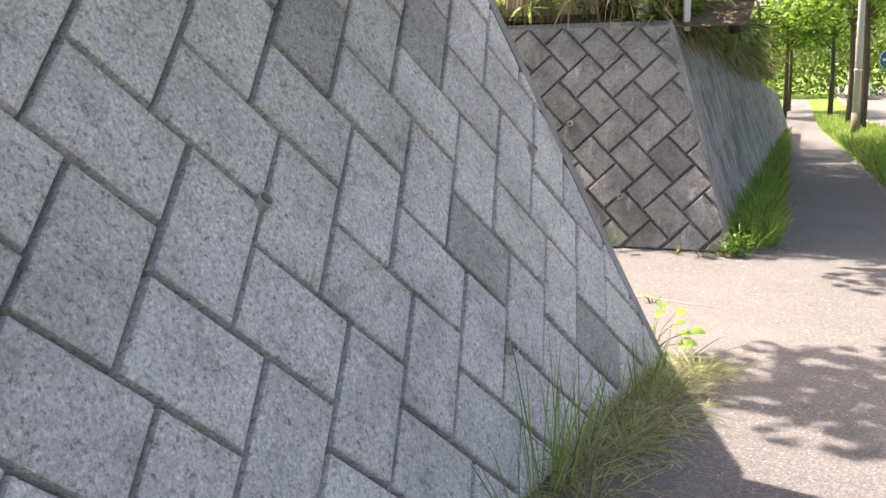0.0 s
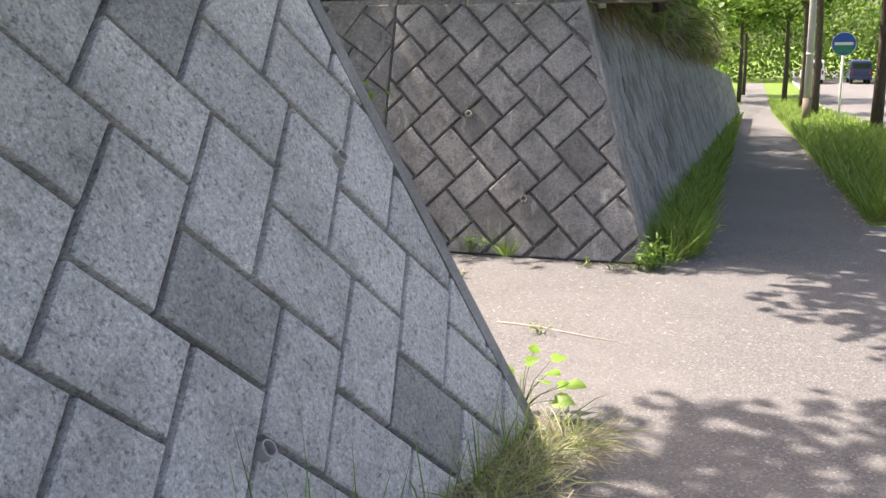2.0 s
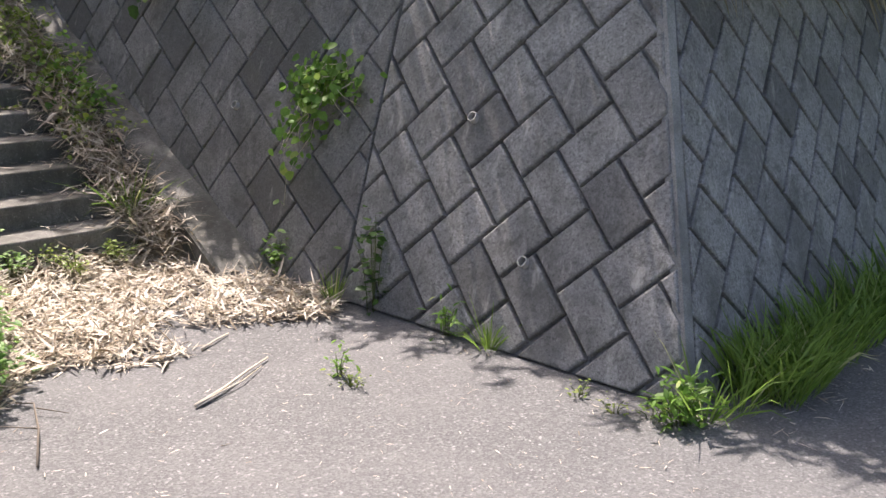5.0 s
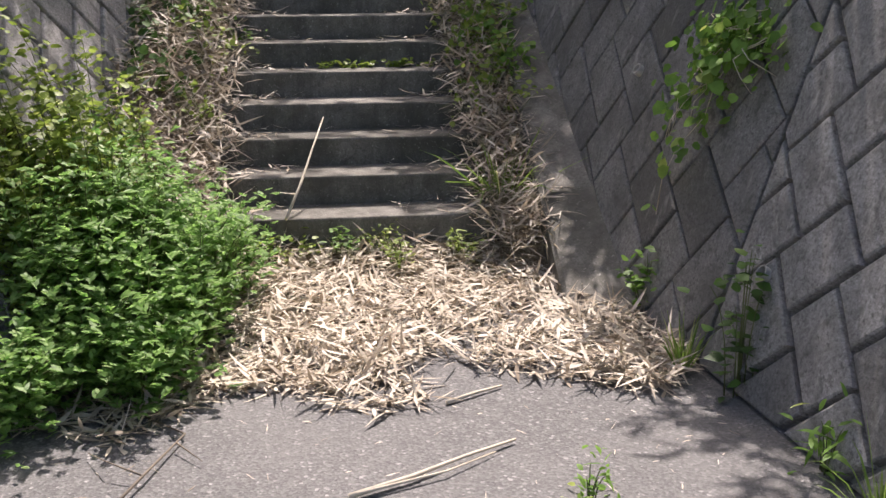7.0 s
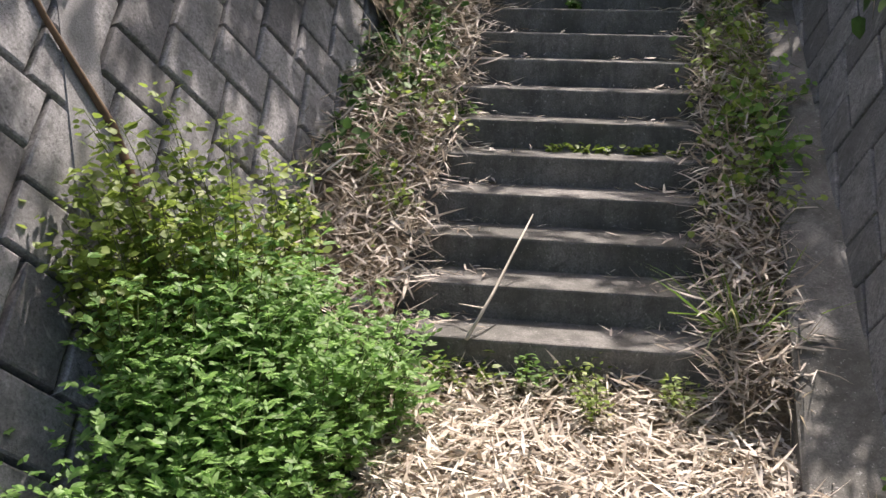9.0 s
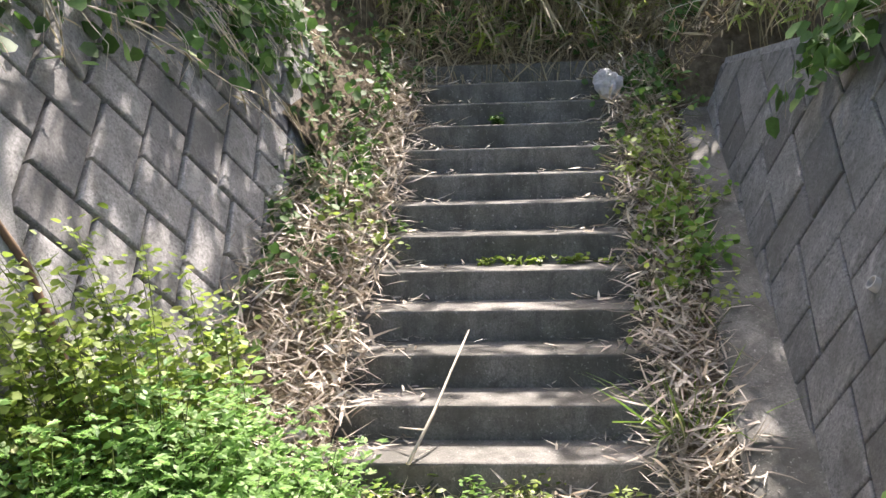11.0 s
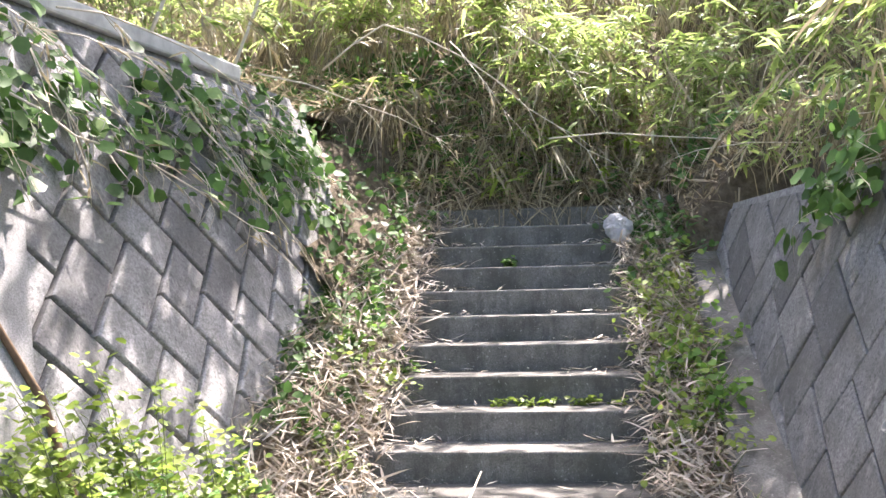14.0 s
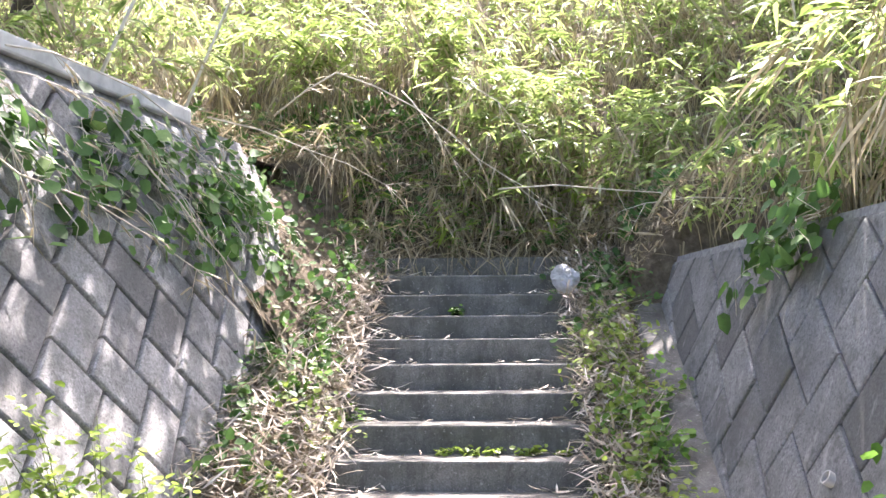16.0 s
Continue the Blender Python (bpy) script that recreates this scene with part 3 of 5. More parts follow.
def leafy_plant(name, at, stems, height, spread, leaf, width, per_stem, material, label, category, low=0.15, aim=0.5, droop=0.25, stem_radius=0.003, toward=None, group="", loose=0.5, shape="lance"):
    """A leafy herb or shrub: stems rising from a foot, leaves all along them."""
    at = Vector(at)
    thing = new(name)
    thing.location = at
    paths, pos, dirs = [], [], []
    for i in range(stems):
        a = RNG.uniform(0, 6.283)
        r = math.sqrt(RNG.uniform(0, 1))
        lean = Vector((math.cos(a), math.sin(a), 0)) * r * spread
        if toward is not None:
            lean += Vector(toward) * RNG.uniform(0.2, 1.0)
        h = height * RNG.uniform(0.55, 1.05) * (1 - 0.35 * r)
        path = arc(lean * 0.35, lean, h, 0.65)
        paths.append(path)
        for _ in range(per_stem):
            t = RNG.uniform(low, 1.0)
            k = min(int(t * 5), 4)
            p = path[k].lerp(path[k + 1], t * 5 - k)
            b = RNG.uniform(0, 6.283)
            pos.append(p + Vector(RNG.normal(0, loose * leaf, 3)))
            dirs.append((math.cos(b), math.sin(b), RNG.uniform(-0.2, 1.0) * aim + 0.25 * t))
    tagged(tubes("stalk", paths, stem_radius, M_STEM, thing, 3), kind="stuff")
    k = len(pos)
    if shape == "round":
        me = round_leaf_mesh("foliage", pos, np.array(dirs) * 0.6 + np.array([0, 0, 0.7]), leaf * RNG.uniform(0.5, 1.2, k))
    elif shape == "lobed":
        size = np.tile(leaf * RNG.uniform(0.5, 1.2, k), 5)
        size[k:3 * k] *= 0.72
        size[3 * k:] *= 0.5
        base, way = np.array([tuple(p) for p in pos]), np.array(dirs)
        fans = []
        for turn, along_leaf in ((0.0, 0.0), (0.7, 0.15), (-0.7, 0.15), (0.8, 0.45), (-0.8, 0.45)):
            c, q = math.cos(turn), math.sin(turn)
            fans.append((base + way * leaf * along_leaf, np.stack([way[:, 0] * c - way[:, 1] * q, way[:, 0] * q + way[:, 1] * c, way[:, 2]], 1)))
        me = leaf_mesh("foliage", np.concatenate([f[0] for f in fans]), np.concatenate([f[1] for f in fans]), size, width, droop, up=np.tile([0, 0, 1.0], (5 * k, 1)))
    else:
        me = leaf_mesh("foliage", pos, dirs, leaf * RNG.uniform(0.5, 1.2, k), width * RNG.uniform(0.6, 1.2, k), droop, up=np.tile([0, 0, 1.0], (k, 1)))
    tagged_stuff("foliage", me, material, thing)
    return tagged(thing, label, category, group)


def litter(name, pos, size, material, label, category="leaf litter", lift=0.35, slim=0.105):
    """Fallen blades lying any way round."""
    k = len(pos)
    a = RNG.uniform(0, 6.283, k)
    dirs = np.stack([np.cos(a), np.sin(a), RNG.normal(0, lift, k)], 1)
    ob = part(name, leaf_mesh(name, pos, dirs, size * RNG.uniform(0.4, 1.6, k), size * slim * RNG.uniform(0.4, 1.5, k), RNG.uniform(-0.15, 0.2, k), up=np.tile([0, 0, 1.0], (k, 1))), material)
    return tagged(ob, label, category, kind="stuff")


def on_face(m, u, v, w=0.03):
    return m @ Vector((u, v, w))


# ---- earth behind and above the walls ----
def sheet(name, label, fn, nu, nv, material=None):
    verts = [fn(i / nu, j / nv) for j in range(nv + 1) for i in range(nu + 1)]
    faces = [(j * (nu + 1) + i, j * (nu + 1) + i + 1, (j + 1) * (nu + 1) + i + 1, (j + 1) * (nu + 1) + i) for j in range(nv) for i in range(nu)]
    ob = from_lists(name, verts, faces, material or M_SOIL, smooth=True)
    return tagged(ob, label, "bank", kind="structure")


def bank_point(a, b):
    """The bank at a metres past the first nosing and b to the right: a hollow over the stairs, banks on both sides."""
    p = S1 + D * a + R * b
    steep = min(max((b + 2.8) / 0.5, 0.0), 1.0) * min(max((0.4 - b) / 0.6, 0.0), 1.0)
    z = 1.98 + max(a - 3.55, 0) * 0.66 + steep * 0.5 * min(max((a - 3.95) / 0.6, 0.0), 1.0)
    if b > 1.0:
        z = max(1.9 + 0.62 * max(b - 2.2 + 0.12 * a, 0) + 0.25 * max(a - 2.0, 0), z if a > 3.55 else 0)
    if b < -1.0:
        z = max(2.7 + 0.55 * max(-b - 1.9, 0) + 0.2 * max(a - 3, 0), z if a > 3.55 else 0)
    return Vector((p.x, p.y, min(z, 9.0) + 0.10 * noise.noise(p * 1.3)))


def side_bank(a, b):
    """Earth rising away from the upper steps."""
    p = S1 + D * a + R * b
    edge = abs(b) - 0.78
    z = min(0.15 + 0.5 * a + edge * 1.1, 1.9 + 0.3 * (abs(b) - 1.0) + 0.15 * a)
    return Vector((p.x, p.y, z + 0.06 * noise.noise(p * 2.0)))


def bank_front(s, t):
    p = bank_point(3.62 + max(15 * t - 0.37, 0.0), -12 + 24 * s)
    return (p.x, p.y, 0.4) if t == 0 else tuple(p)


sheet("bank", "steep earth bank above the stairs", bank_front, 96, 40)
sheet("bank", "ivy-covered earth to the left of the upper steps", lambda s, t: tuple(side_bank(1.9 + 1.8 * t, -0.78 - 3.0 * s)), 20, 20)
sheet("bank", "earth to the right of the upper steps", lambda s, t: tuple(side_bank(2.74 + 0.96 * t, 1.04 + 3.0 * s) - Vector((0, 0, 1.2 if t == 0 else 0))), 20, 24)


def left_earth(s, t):
    p = E + LWD * (-1.2 + 10.0 * s) - l_out * (1.15 + 9.0 * t)
    return (p.x, p.y, TOP_L - 0.08 + 2.5 * t)


def right_earth(s, t):
    p = C - FWD * (6.5 * (1 - s)) - f_out * (0.68 + 9.0 * t)
    return (p.x, p.y, TOP_R - 0.07 + 3.2 * t)


def walk_earth(s, t):
    p = C + WALK * (0.9 + 33.0 * s) - s_out * (0.66 + 3.6 * t)
    return (p.x, p.y, TOP_R - 0.07 - SINK * 33.0 * s + 0.25 * t)


def near_earth(s, t):
    p = E + NWD * (-9.0 + 7.8 * s) - n_out * (1.2 + 8.0 * t)
    return (p.x, p.y, TOP_L - 0.08 + 1.0 * t)


sheet("earth", "earth behind the top of the wall beside the stairs", left_earth, 20, 8)
sheet("earth", "earth behind the top of the wall beyond the stairs", right_earth, 20, 8)
sheet("earth", "earth behind the top of the wall along the sidewalk", walk_earth, 30, 6)
sheet("earth", "earth behind the top of the wall along the pavement", near_earth, 20, 6)


def side_fill(name, b0, b1, rise, label):
    """Earth wedge between the stairs and a side wall."""
    def fn(s, t):
        a = -0.55 + 4.4 * t
        p = S1 + D * a + R * (b0 + (b1 - b0) * s)
        z = 0.04 + max(a + 0.35, 0) * 0.5 + rise * s * (1 if t > 0.1 else t * 10) + 0.05 * noise.noise(p * 2.5)
        return (p.x, p.y, max(z, -0.02))
    return sheet(name, label, fn, 8, 30, M_MOULD)


side_fill("verge", 0.70, 1.02, 0.06, "strip of earth between the stairs and the concrete gutter edge")
side_fill("verge", -0.70, -1.75, 0.42, "strip of earth between the stairs and the leaning wall")


# sloping concrete edge at the foot of the wall beside the stairs
def build_slab():
    bm = bmesh.new()
    rows = []
    for i in range(15):
        a = -0.95 + 3.7 * i / 14
        inner, outer = (0.91 + 0.052 * a, 0.40 + 0.46 * a), (1.18 + 0.018 * a, 0.455 + 0.443 * a)
        pts = []
        for lat, z in ((inner[0], inner[1] - 0.5), (inner[0], inner[1] - 0.02), (inner[0] + 0.018, inner[1]), outer, (outer[0] + 0.14, outer[1] + 0.02), (outer[0] + 0.14, outer[1] - 0.6)):
            p = S1 + D * a + R * lat
            pts.append(bm.verts.new((p.x, p.y, z)))
        rows.append(pts)
    for r0, r1 in zip(rows, rows[1:]):
        for i in range(5):
            bm.faces.new((r0[i], r0[i + 1], r1[i + 1], r1[i]))
    bm.faces.new(list(reversed(rows[0])))
    bm.faces.new(rows[-1])
    bmesh.ops.recalc_face_normals(bm, faces=bm.faces)
    tagged(part("gutter_edge", bm, M_CONC), "sloping grey concrete edge running up beside the stairs", "stair edge", kind="structure")


build_slab()


# coping on the wall left of the stairs
def coping(name, foot, along, out, u0, u1, top, lean, label):
    o = foot - out * (top * math.tan(lean) + 0.14)
    p0, p1 = o + along * u0, o + along * u1
    ln = (p1 - p0).length
    ob = part(name, box_bm(0, ln, -0.15, 0.15, -0.04, 0.06, 0.015), plain("coping_concrete", (0.58, 0.57, 0.54), 0.85, vary=0.4, scale=9.0))
    ob.matrix_world = Matrix.Translation((p0.x, p0.y, top)) @ Matrix((along * (1 if u1 > u0 else -1), Vector((0, 0, 1)).cross(along * (1 if u1 > u0 else -1)), Vector((0, 0, 1)))).transposed().to_4x4()
    return tagged(ob, label, "coping", kind="structure")


coping("trim", E, LWD, l_out, 1.2, 5.95, TOP_L, LEAN, "pale concrete coping on the leaning wall, half hidden by vines")


# ---- weep pipes ----
M_PVC = plain("grey_pipe", (0.42, 0.41, 0.40), 0.5)
# Near-black colour painted in for the shade inside a pipe
M_BORE_SHADE = plain("pipe_bore_shade", (0.02, 0.02, 0.02), 0.9)


def weep_pipe(m, u, v, r=0.027):
    thing = new("weep_pipe")
    for nm, r0, r1, w0, w1, mt in (("pipe", r, r * 0.82, 0.02, 0.062, M_PVC), ("bore", r * 0.82, 0.0, 0.024, 0.03, M_BORE_SHADE)):
        bm = bmesh.new()
        k = 18
        def ring(rad, w):
            return [bm.verts.new((rad * math.cos(6.2832 * i / k), rad * math.sin(6.2832 * i / k), w)) for i in range(k)]
        if nm == "pipe":
            rs = [ring(r0, -0.02), ring(r0, w1), ring(r1, w1), ring(r1, 0.0)]
        else:
            rs = [ring(r0, 0.012)]
            bm.faces.new(rs[0])
        for a, b in zip(rs, rs[1:]):
            for i in range(k):
                bm.faces.new((a[i], a[(i + 1) % k], b[(i + 1) % k], b[i]))
        part(nm, bm, mt, thing)
    tilt = Matrix.Rotation(radians(-14), 4, "X")
    thing.matrix_world = m @ Matrix.Translation((u, v, 0.0)) @ tilt
    tagged(thing, "grey plastic weep pipe set in the block wall", "drain pipe", "weep pipes")


def uv_of(foot, along, point, lean):
    return (Vector(point) - foot).dot(along), point[2] / math.cos(lean)


weep_pipe(m_stair, *uv_of(C, FWD, (1.078, 6.736, 1.05), LEAN_R))
weep_pipe(m_stair, *uv_of(C, FWD, (1.49, 6.398, 0.421), LEAN_R))
weep_pipe(m_stair, -1.98, 0.42)
weep_pipe(m_near, -2.918, 1.295)
weep_pipe(m_near, -1.744, 0.524)
weep_pipe(m_near, -0.841, 1.28)
weep_pipe(m_right, 0.35, 1.0)


# ---- bamboo grass bank over the stairs ----
def sasa(name, pts, label, height=(0.5, 1.1), leaf=0.17, per=16, out=None, material=None, dry=0.5, width=0.027):
    """A thicket of bamboo grass: bowed culms with long leaves, dead stalks and leaves beneath."""
    thing = new(name)
    paths, lp, ld, dp, dd = [], [], [], [], []
    for p in pts:
        a = RNG.uniform(0, 6.283)
        h = RNG.uniform(*height)
        lean = Vector((math.cos(a), math.sin(a), 0)) * 0.35 + (Vector(out) * RNG.uniform(0.3, 1.0) if out is not None else Vector((0, 0, 0)))
        path = arc(p, lean, h, 0.9, 5)
        if RNG.random() < 0.6:
            path[-1].z -= 0.2 * h
        paths.append(path)
        for _ in range(max(1, per // 5)):
            t = RNG.uniform(0.15, 1.0) ** 0.7
            k = min(int(t * 4), 3)
            q = path[k].lerp(path[k + 1], t * 4 - k)
            b = RNG.uniform(0, 6.283)
            dead = RNG.random() < dry * (1.15 - t)
            for _ in range(5):
                c = b + RNG.uniform(-1.1, 1.1)
                at = q + Vector(RNG.normal(0, 0.02, 3))
                if dead:
                    dp.append(at)
                    dd.append((math.cos(c) * 0.5 + lean.x, math.sin(c) * 0.5 + lean.y, -1.0))
                else:
                    lp.append(at)
                    ld.append((math.cos(c) + lean.x, math.sin(c) + lean.y, RNG.uniform(-0.45, 0.45)))
    tubes("culms", paths, 0.0035, M_STRAW, thing, 3)
    if lp:
        part("leaves", leaf_mesh("leaves", lp, ld, leaf * RNG.uniform(0.5, 1.3, len(lp)), width * RNG.uniform(0.6, 1.3, len(lp)), RNG.uniform(0.1, 0.5, len(lp)), up=np.tile([0, 0, 1.0], (len(lp), 1))), material or M_SASA, thing)
    if dp:
        part("dead_leaves", leaf_mesh("dead_leaves", dp, dd, leaf * 1.5 * RNG.uniform(0.5, 1.4, len(dp)), 0.014, 0.2), M_STRAW, thing)
    return tagged(thing, label, "bamboo grass", kind="stuff")


down_slope = -D
def hollow(a, b):
    return a < 4.6 and -2.5 < b < 0.0


spots = [(RNG.uniform(3.75, 11.5), RNG.uniform(-5.0, 5.5)) for _ in range(2500)]
pts = [bank_point(a, b) for a, b in spots if not hollow(a, b)]
sasa("bamboo_grass", pts, "sunlit yellow-green bamboo grass covering the bank", (0.4, 1.0), 0.19, 20, down_slope * 0.45, dry=0.85)
pts = [bank_point(3.7 + RNG.uniform(0, 0.7), RNG.uniform(-1.6, 1.2)) for _ in range(150)]
sasa("dry_grass", pts, "brown dry grass hanging over the top of the stairs", (0.10, 0.32), 0.14, 12, down_slope * 0.15, M_VINE, dry=0.95)
# overhanging clump in the sun above the stairs
pts = [bank_point(4.7 + RNG.uniform(0, 0.5), RNG.uniform(-1.8, 0.0)) + Vector((0, 0, 0.1)) for _ in range(60)] + [bank_point(4.2 + RNG.uniform(0, 0.7), RNG.uniform(-0.3, 1.5)) + Vector((0, 0, 0.05)) for _ in range(90)]
sasa("bamboo_grass", pts, "arching clump of bamboo grass over the stairs", (0.5, 0.9), 0.21, 22, down_slope * 0.5, dry=0.5)


def dead_curtain(n):
    """Dead blades hanging down the steep face above the stairs."""
    pos, dirs = [], []
    for _ in range(n):
        pos.append(tuple(bank_point(RNG.uniform(3.66, 4.75), RNG.uniform(-2.7, 1.6)) + Vector((0, 0, 0.05))))
        go = -D * RNG.uniform(0.1, 0.6) + R * RNG.normal(0, 0.25) + Vector((0, 0, RNG.uniform(-1.0, 0.3)))
        dirs.append(tuple(go))
    ob = part("dry_grass", leaf_mesh("dry_grass", pos, dirs, RNG.uniform(0.2, 0.55, n), 0.009 * RNG.uniform(0.6, 1.5, n), RNG.uniform(0.1, 0.6, n)), M_DEAD)
    tagged(ob, "brown dead grass hanging down the shaded bank", "dry grass", kind="stuff")


dead_curtain(6500)
tail = np.array([tuple(side_bank(RNG.uniform(2.76, 3.7), RNG.uniform(1.05, 2.0)) + Vector((0, 0, 0.03))) for _ in range(1500)])
litter("leaf_litter", tail, 0.12, M_DEAD, "dead brown leaves on the earth at the head of the wall", lift=0.6)


def rim(foot, along, out, u0, u1, top, lean, n, back=0.5, sink=0.0, first=0.05):
    res = []
    for _ in range(n):
        u = RNG.uniform(u0, u1)
        w = RNG.uniform(first, back)
        p = foot + along * u - out * (top * math.tan(lean) + w)
        res.append(Vector((p.x, p.y, top - 0.05 - sink * max(u, 0.0))))
    return res


sasa("bamboo_grass", rim(E, LWD, l_out, 1.2, 7.2, TOP_L, LEAN, 420, 2.4, 0.0, 0.5), "bamboo grass behind the coping of the wall", (0.5, 1.2), 0.17, 16, l_out * 0.45)
sasa("bamboo_grass", rim(B, -RWD, r_out, 0.3, 4.6, TOP_R, LEAN_R, 380, 2.6), "bamboo grass and dry stalks above the wall beside the stairs", (0.4, 1.0), 0.16, 16, r_out * 0.45, dry=0.75)
sasa("bamboo_grass", rim(C, WALK, s_out, 0.65, 26.0, TOP_R, LEAN_R, 1500, 1.8, SINK), "dense bamboo grass hanging over the wall along the sidewalk", (0.5, 1.4), 0.20, 22, s_out * 0.75, M_SASA_SHADE, 0.4)
sasa("bamboo_grass", rim(C, -FWD, f_out, 1.0, 2.6, TOP_R, LEAN_R, 60, 1.5), "thin bamboo grass above the wall", (0.3, 0.8), 0.16, 14, f_out * 0.3)

sasa("bamboo_grass", rim(B, -RWD, r_out, 0.5, 2.4, TOP_R, LEAN_R, 110, 1.0), "bamboo grass leaning out over the wall beside the stairs", (0.6, 1.3), 0.18, 20, r_out * 0.5, dry=0.4)
sasa("bamboo_grass", rim(C, WALK, s_out, 0.8, 16.0, TOP_R, LEAN_R, 900, 0.5, SINK), "green bamboo grass drooping over the wall along the sidewalk", (0.05, 0.45), 0.20, 22, s_out * 0.7, M_SASA_SHADE, 0.35)

sasa("bamboo_grass", rim(C, WALK, s_out, 0.75, 4.0, TOP_R, LEAN_R, 150, 1.3, SINK), "thick green bamboo grass at the corner of the wall", (0.5, 1.3), 0.18, 24, s_out * 0.35, M_SASA_SHADE, 0.35)

# ---- vines over the wall ----
def vine_curtain(name, m, spots, label, material=M_IVY, size=0.05, group=""):
    """Creepers hanging down a wall face: trailing stems with broad leaves."""
    thing = new(name)
    paths, pos, nrm = [], [], []
    up = m.to_3x3() @ Vector((0, 0, 1))
    for u, v, ln, many in spots:
        path = []
        for i in range(6):
            t = i / 5
            path.append(on_face(m, u + 0.12 * math.sin(3 * t + u * 7) * t, v - ln * t, 0.05 + 0.12 * math.sin(2.6 * t) * RNG.uniform(0.5, 1.3)))
        paths.append(path)
        for _ in range(many):
            t = RNG.uniform(0, 1)
            k = min(int(t * 5), 4)
            q = path[k].lerp(path[k + 1], t * 5 - k) + Vector(RNG.normal(0, 0.05, 3))
            pos.append(q)
            nrm.append(np.array(up) + RNG.normal(0, 0.5, 3) + np.array([0, 0, 0.3]))
    tagged(tubes("stalk", paths, 0.003, M_TWIG, thing, 3), kind="stuff")
    tagged_stuff("foliage", round_leaf_mesh("foliage", pos, nrm, size * RNG.uniform(0.45, 1.25, len(pos))), material, thing)
    return tagged(thing, label, "vine", group)


vl = TOP_L / math.cos(LEAN)
spots = [(-RNG.uniform(2.2, 6.6), vl - RNG.uniform(0.12, 0.7), RNG.uniform(0.12, 0.55), int(RNG.uniform(5, 14))) for _ in range(120)]
vine_curtain("ivy", m_left, spots, "dark green ivy hanging over the leaning wall", size=0.055)
spots = [(-RNG.uniform(4.6, 6.6), vl - RNG.uniform(0.3, 0.9), RNG.uniform(0.15, 0.5), int(RNG.uniform(6, 14))) for _ in range(8)]
vine_curtain("ivy", m_left, spots, "glossy ivy trailing down beside the stairs", size=0.05)
ib = uv_of(RF, RWD, (0.053, 7.262, 1.212), LEAN_R)
spots = [(ib[0] + RNG.normal(0, 0.13), ib[1] + RNG.normal(0.02, 0.06), RNG.uniform(0.08, 0.26), 26) for _ in range(12)]
spots += [(ib[0] - 0.03 + RNG.normal(0, 0.05), ib[1] - 0.1, RNG.uniform(0.3, 0.85), 24) for _ in range(5)]
vine_curtain("hanging_vine", m_right, spots, "bright green creeper hanging from the block wall", M_WEED, 0.034)
vr = TOP_R / math.cos(LEAN_R)
spots = [(-RNG.uniform(0.1, 0.8), vr + RNG.uniform(-0.15, 0.25), RNG.uniform(0.1, 0.35), 16) for _ in range(10)]
vine_curtain("ivy", m_right, spots, "broad-leaved ivy on the wall top", size=0.06)


def ivy_bed(name, fn, n, size, material, label):
    """Creeping leaves carpeting a bank."""
    pos, nrm = [], []
    for _ in range(n):
        p = fn()
        pos.append(p + Vector((0, 0, 0.03 + 0.12 * RNG.random())))
        nrm.append(np.array([0.5, -0.2, 0.8]) + RNG.normal(0, 0.5, 3))
    ob = part(name, round_leaf_mesh(name, pos, nrm, size * RNG.uniform(0.4, 1.25, n)), material)
    return tagged(ob, label, "ivy", kind="stuff")


ivy_bed("ivy_bed", lambda: side_bank(RNG.uniform(1.9, 3.7), -0.85 - 2.2 * RNG.random() ** 1.3), 800, 0.042, M_IVY, "carpet of dark ivy beside the upper steps")
ivy_bed("ivy_bed", lambda: bank_point(3.7 + 1.5 * RNG.random(), RNG.uniform(-1.8, 0.7)), 1100, 0.045, M_IVY, "ivy creeping through the hollow above the stairs")
ivy_bed("ivy_bed", lambda: side_bank(RNG.uniform(3.15, 3.7), 1.05 + 1.5 * RNG.random() ** 1.3), 350, 0.05, M_IVY, "patch of ivy beside the upper steps")
ivy_bed("ivy_bed", lambda: bank_point(3.8 + 1.2 * RNG.random(), RNG.uniform(-2.6, -0.4)), 900, 0.05, M_IVY, "dark ivy at the foot of the bank")


# ---- plants beside the stairs ----
def at_stairs(a, b, z=None):
    p = S1 + D * a + R * b
    return (p.x, p.y, (NOSE - 0.12 + 0.5 * a) if z is None else z)


def verge_height(a, b):
    """Top of the leaf-strewn earth beside the stairs."""
    rise = 0.42 * (-b - 0.7) if b < 0 else 0.3 * (b - 0.7)
    return 0.09 + max(a + 0.35, 0) * 0.48 + max(rise, 0.0)


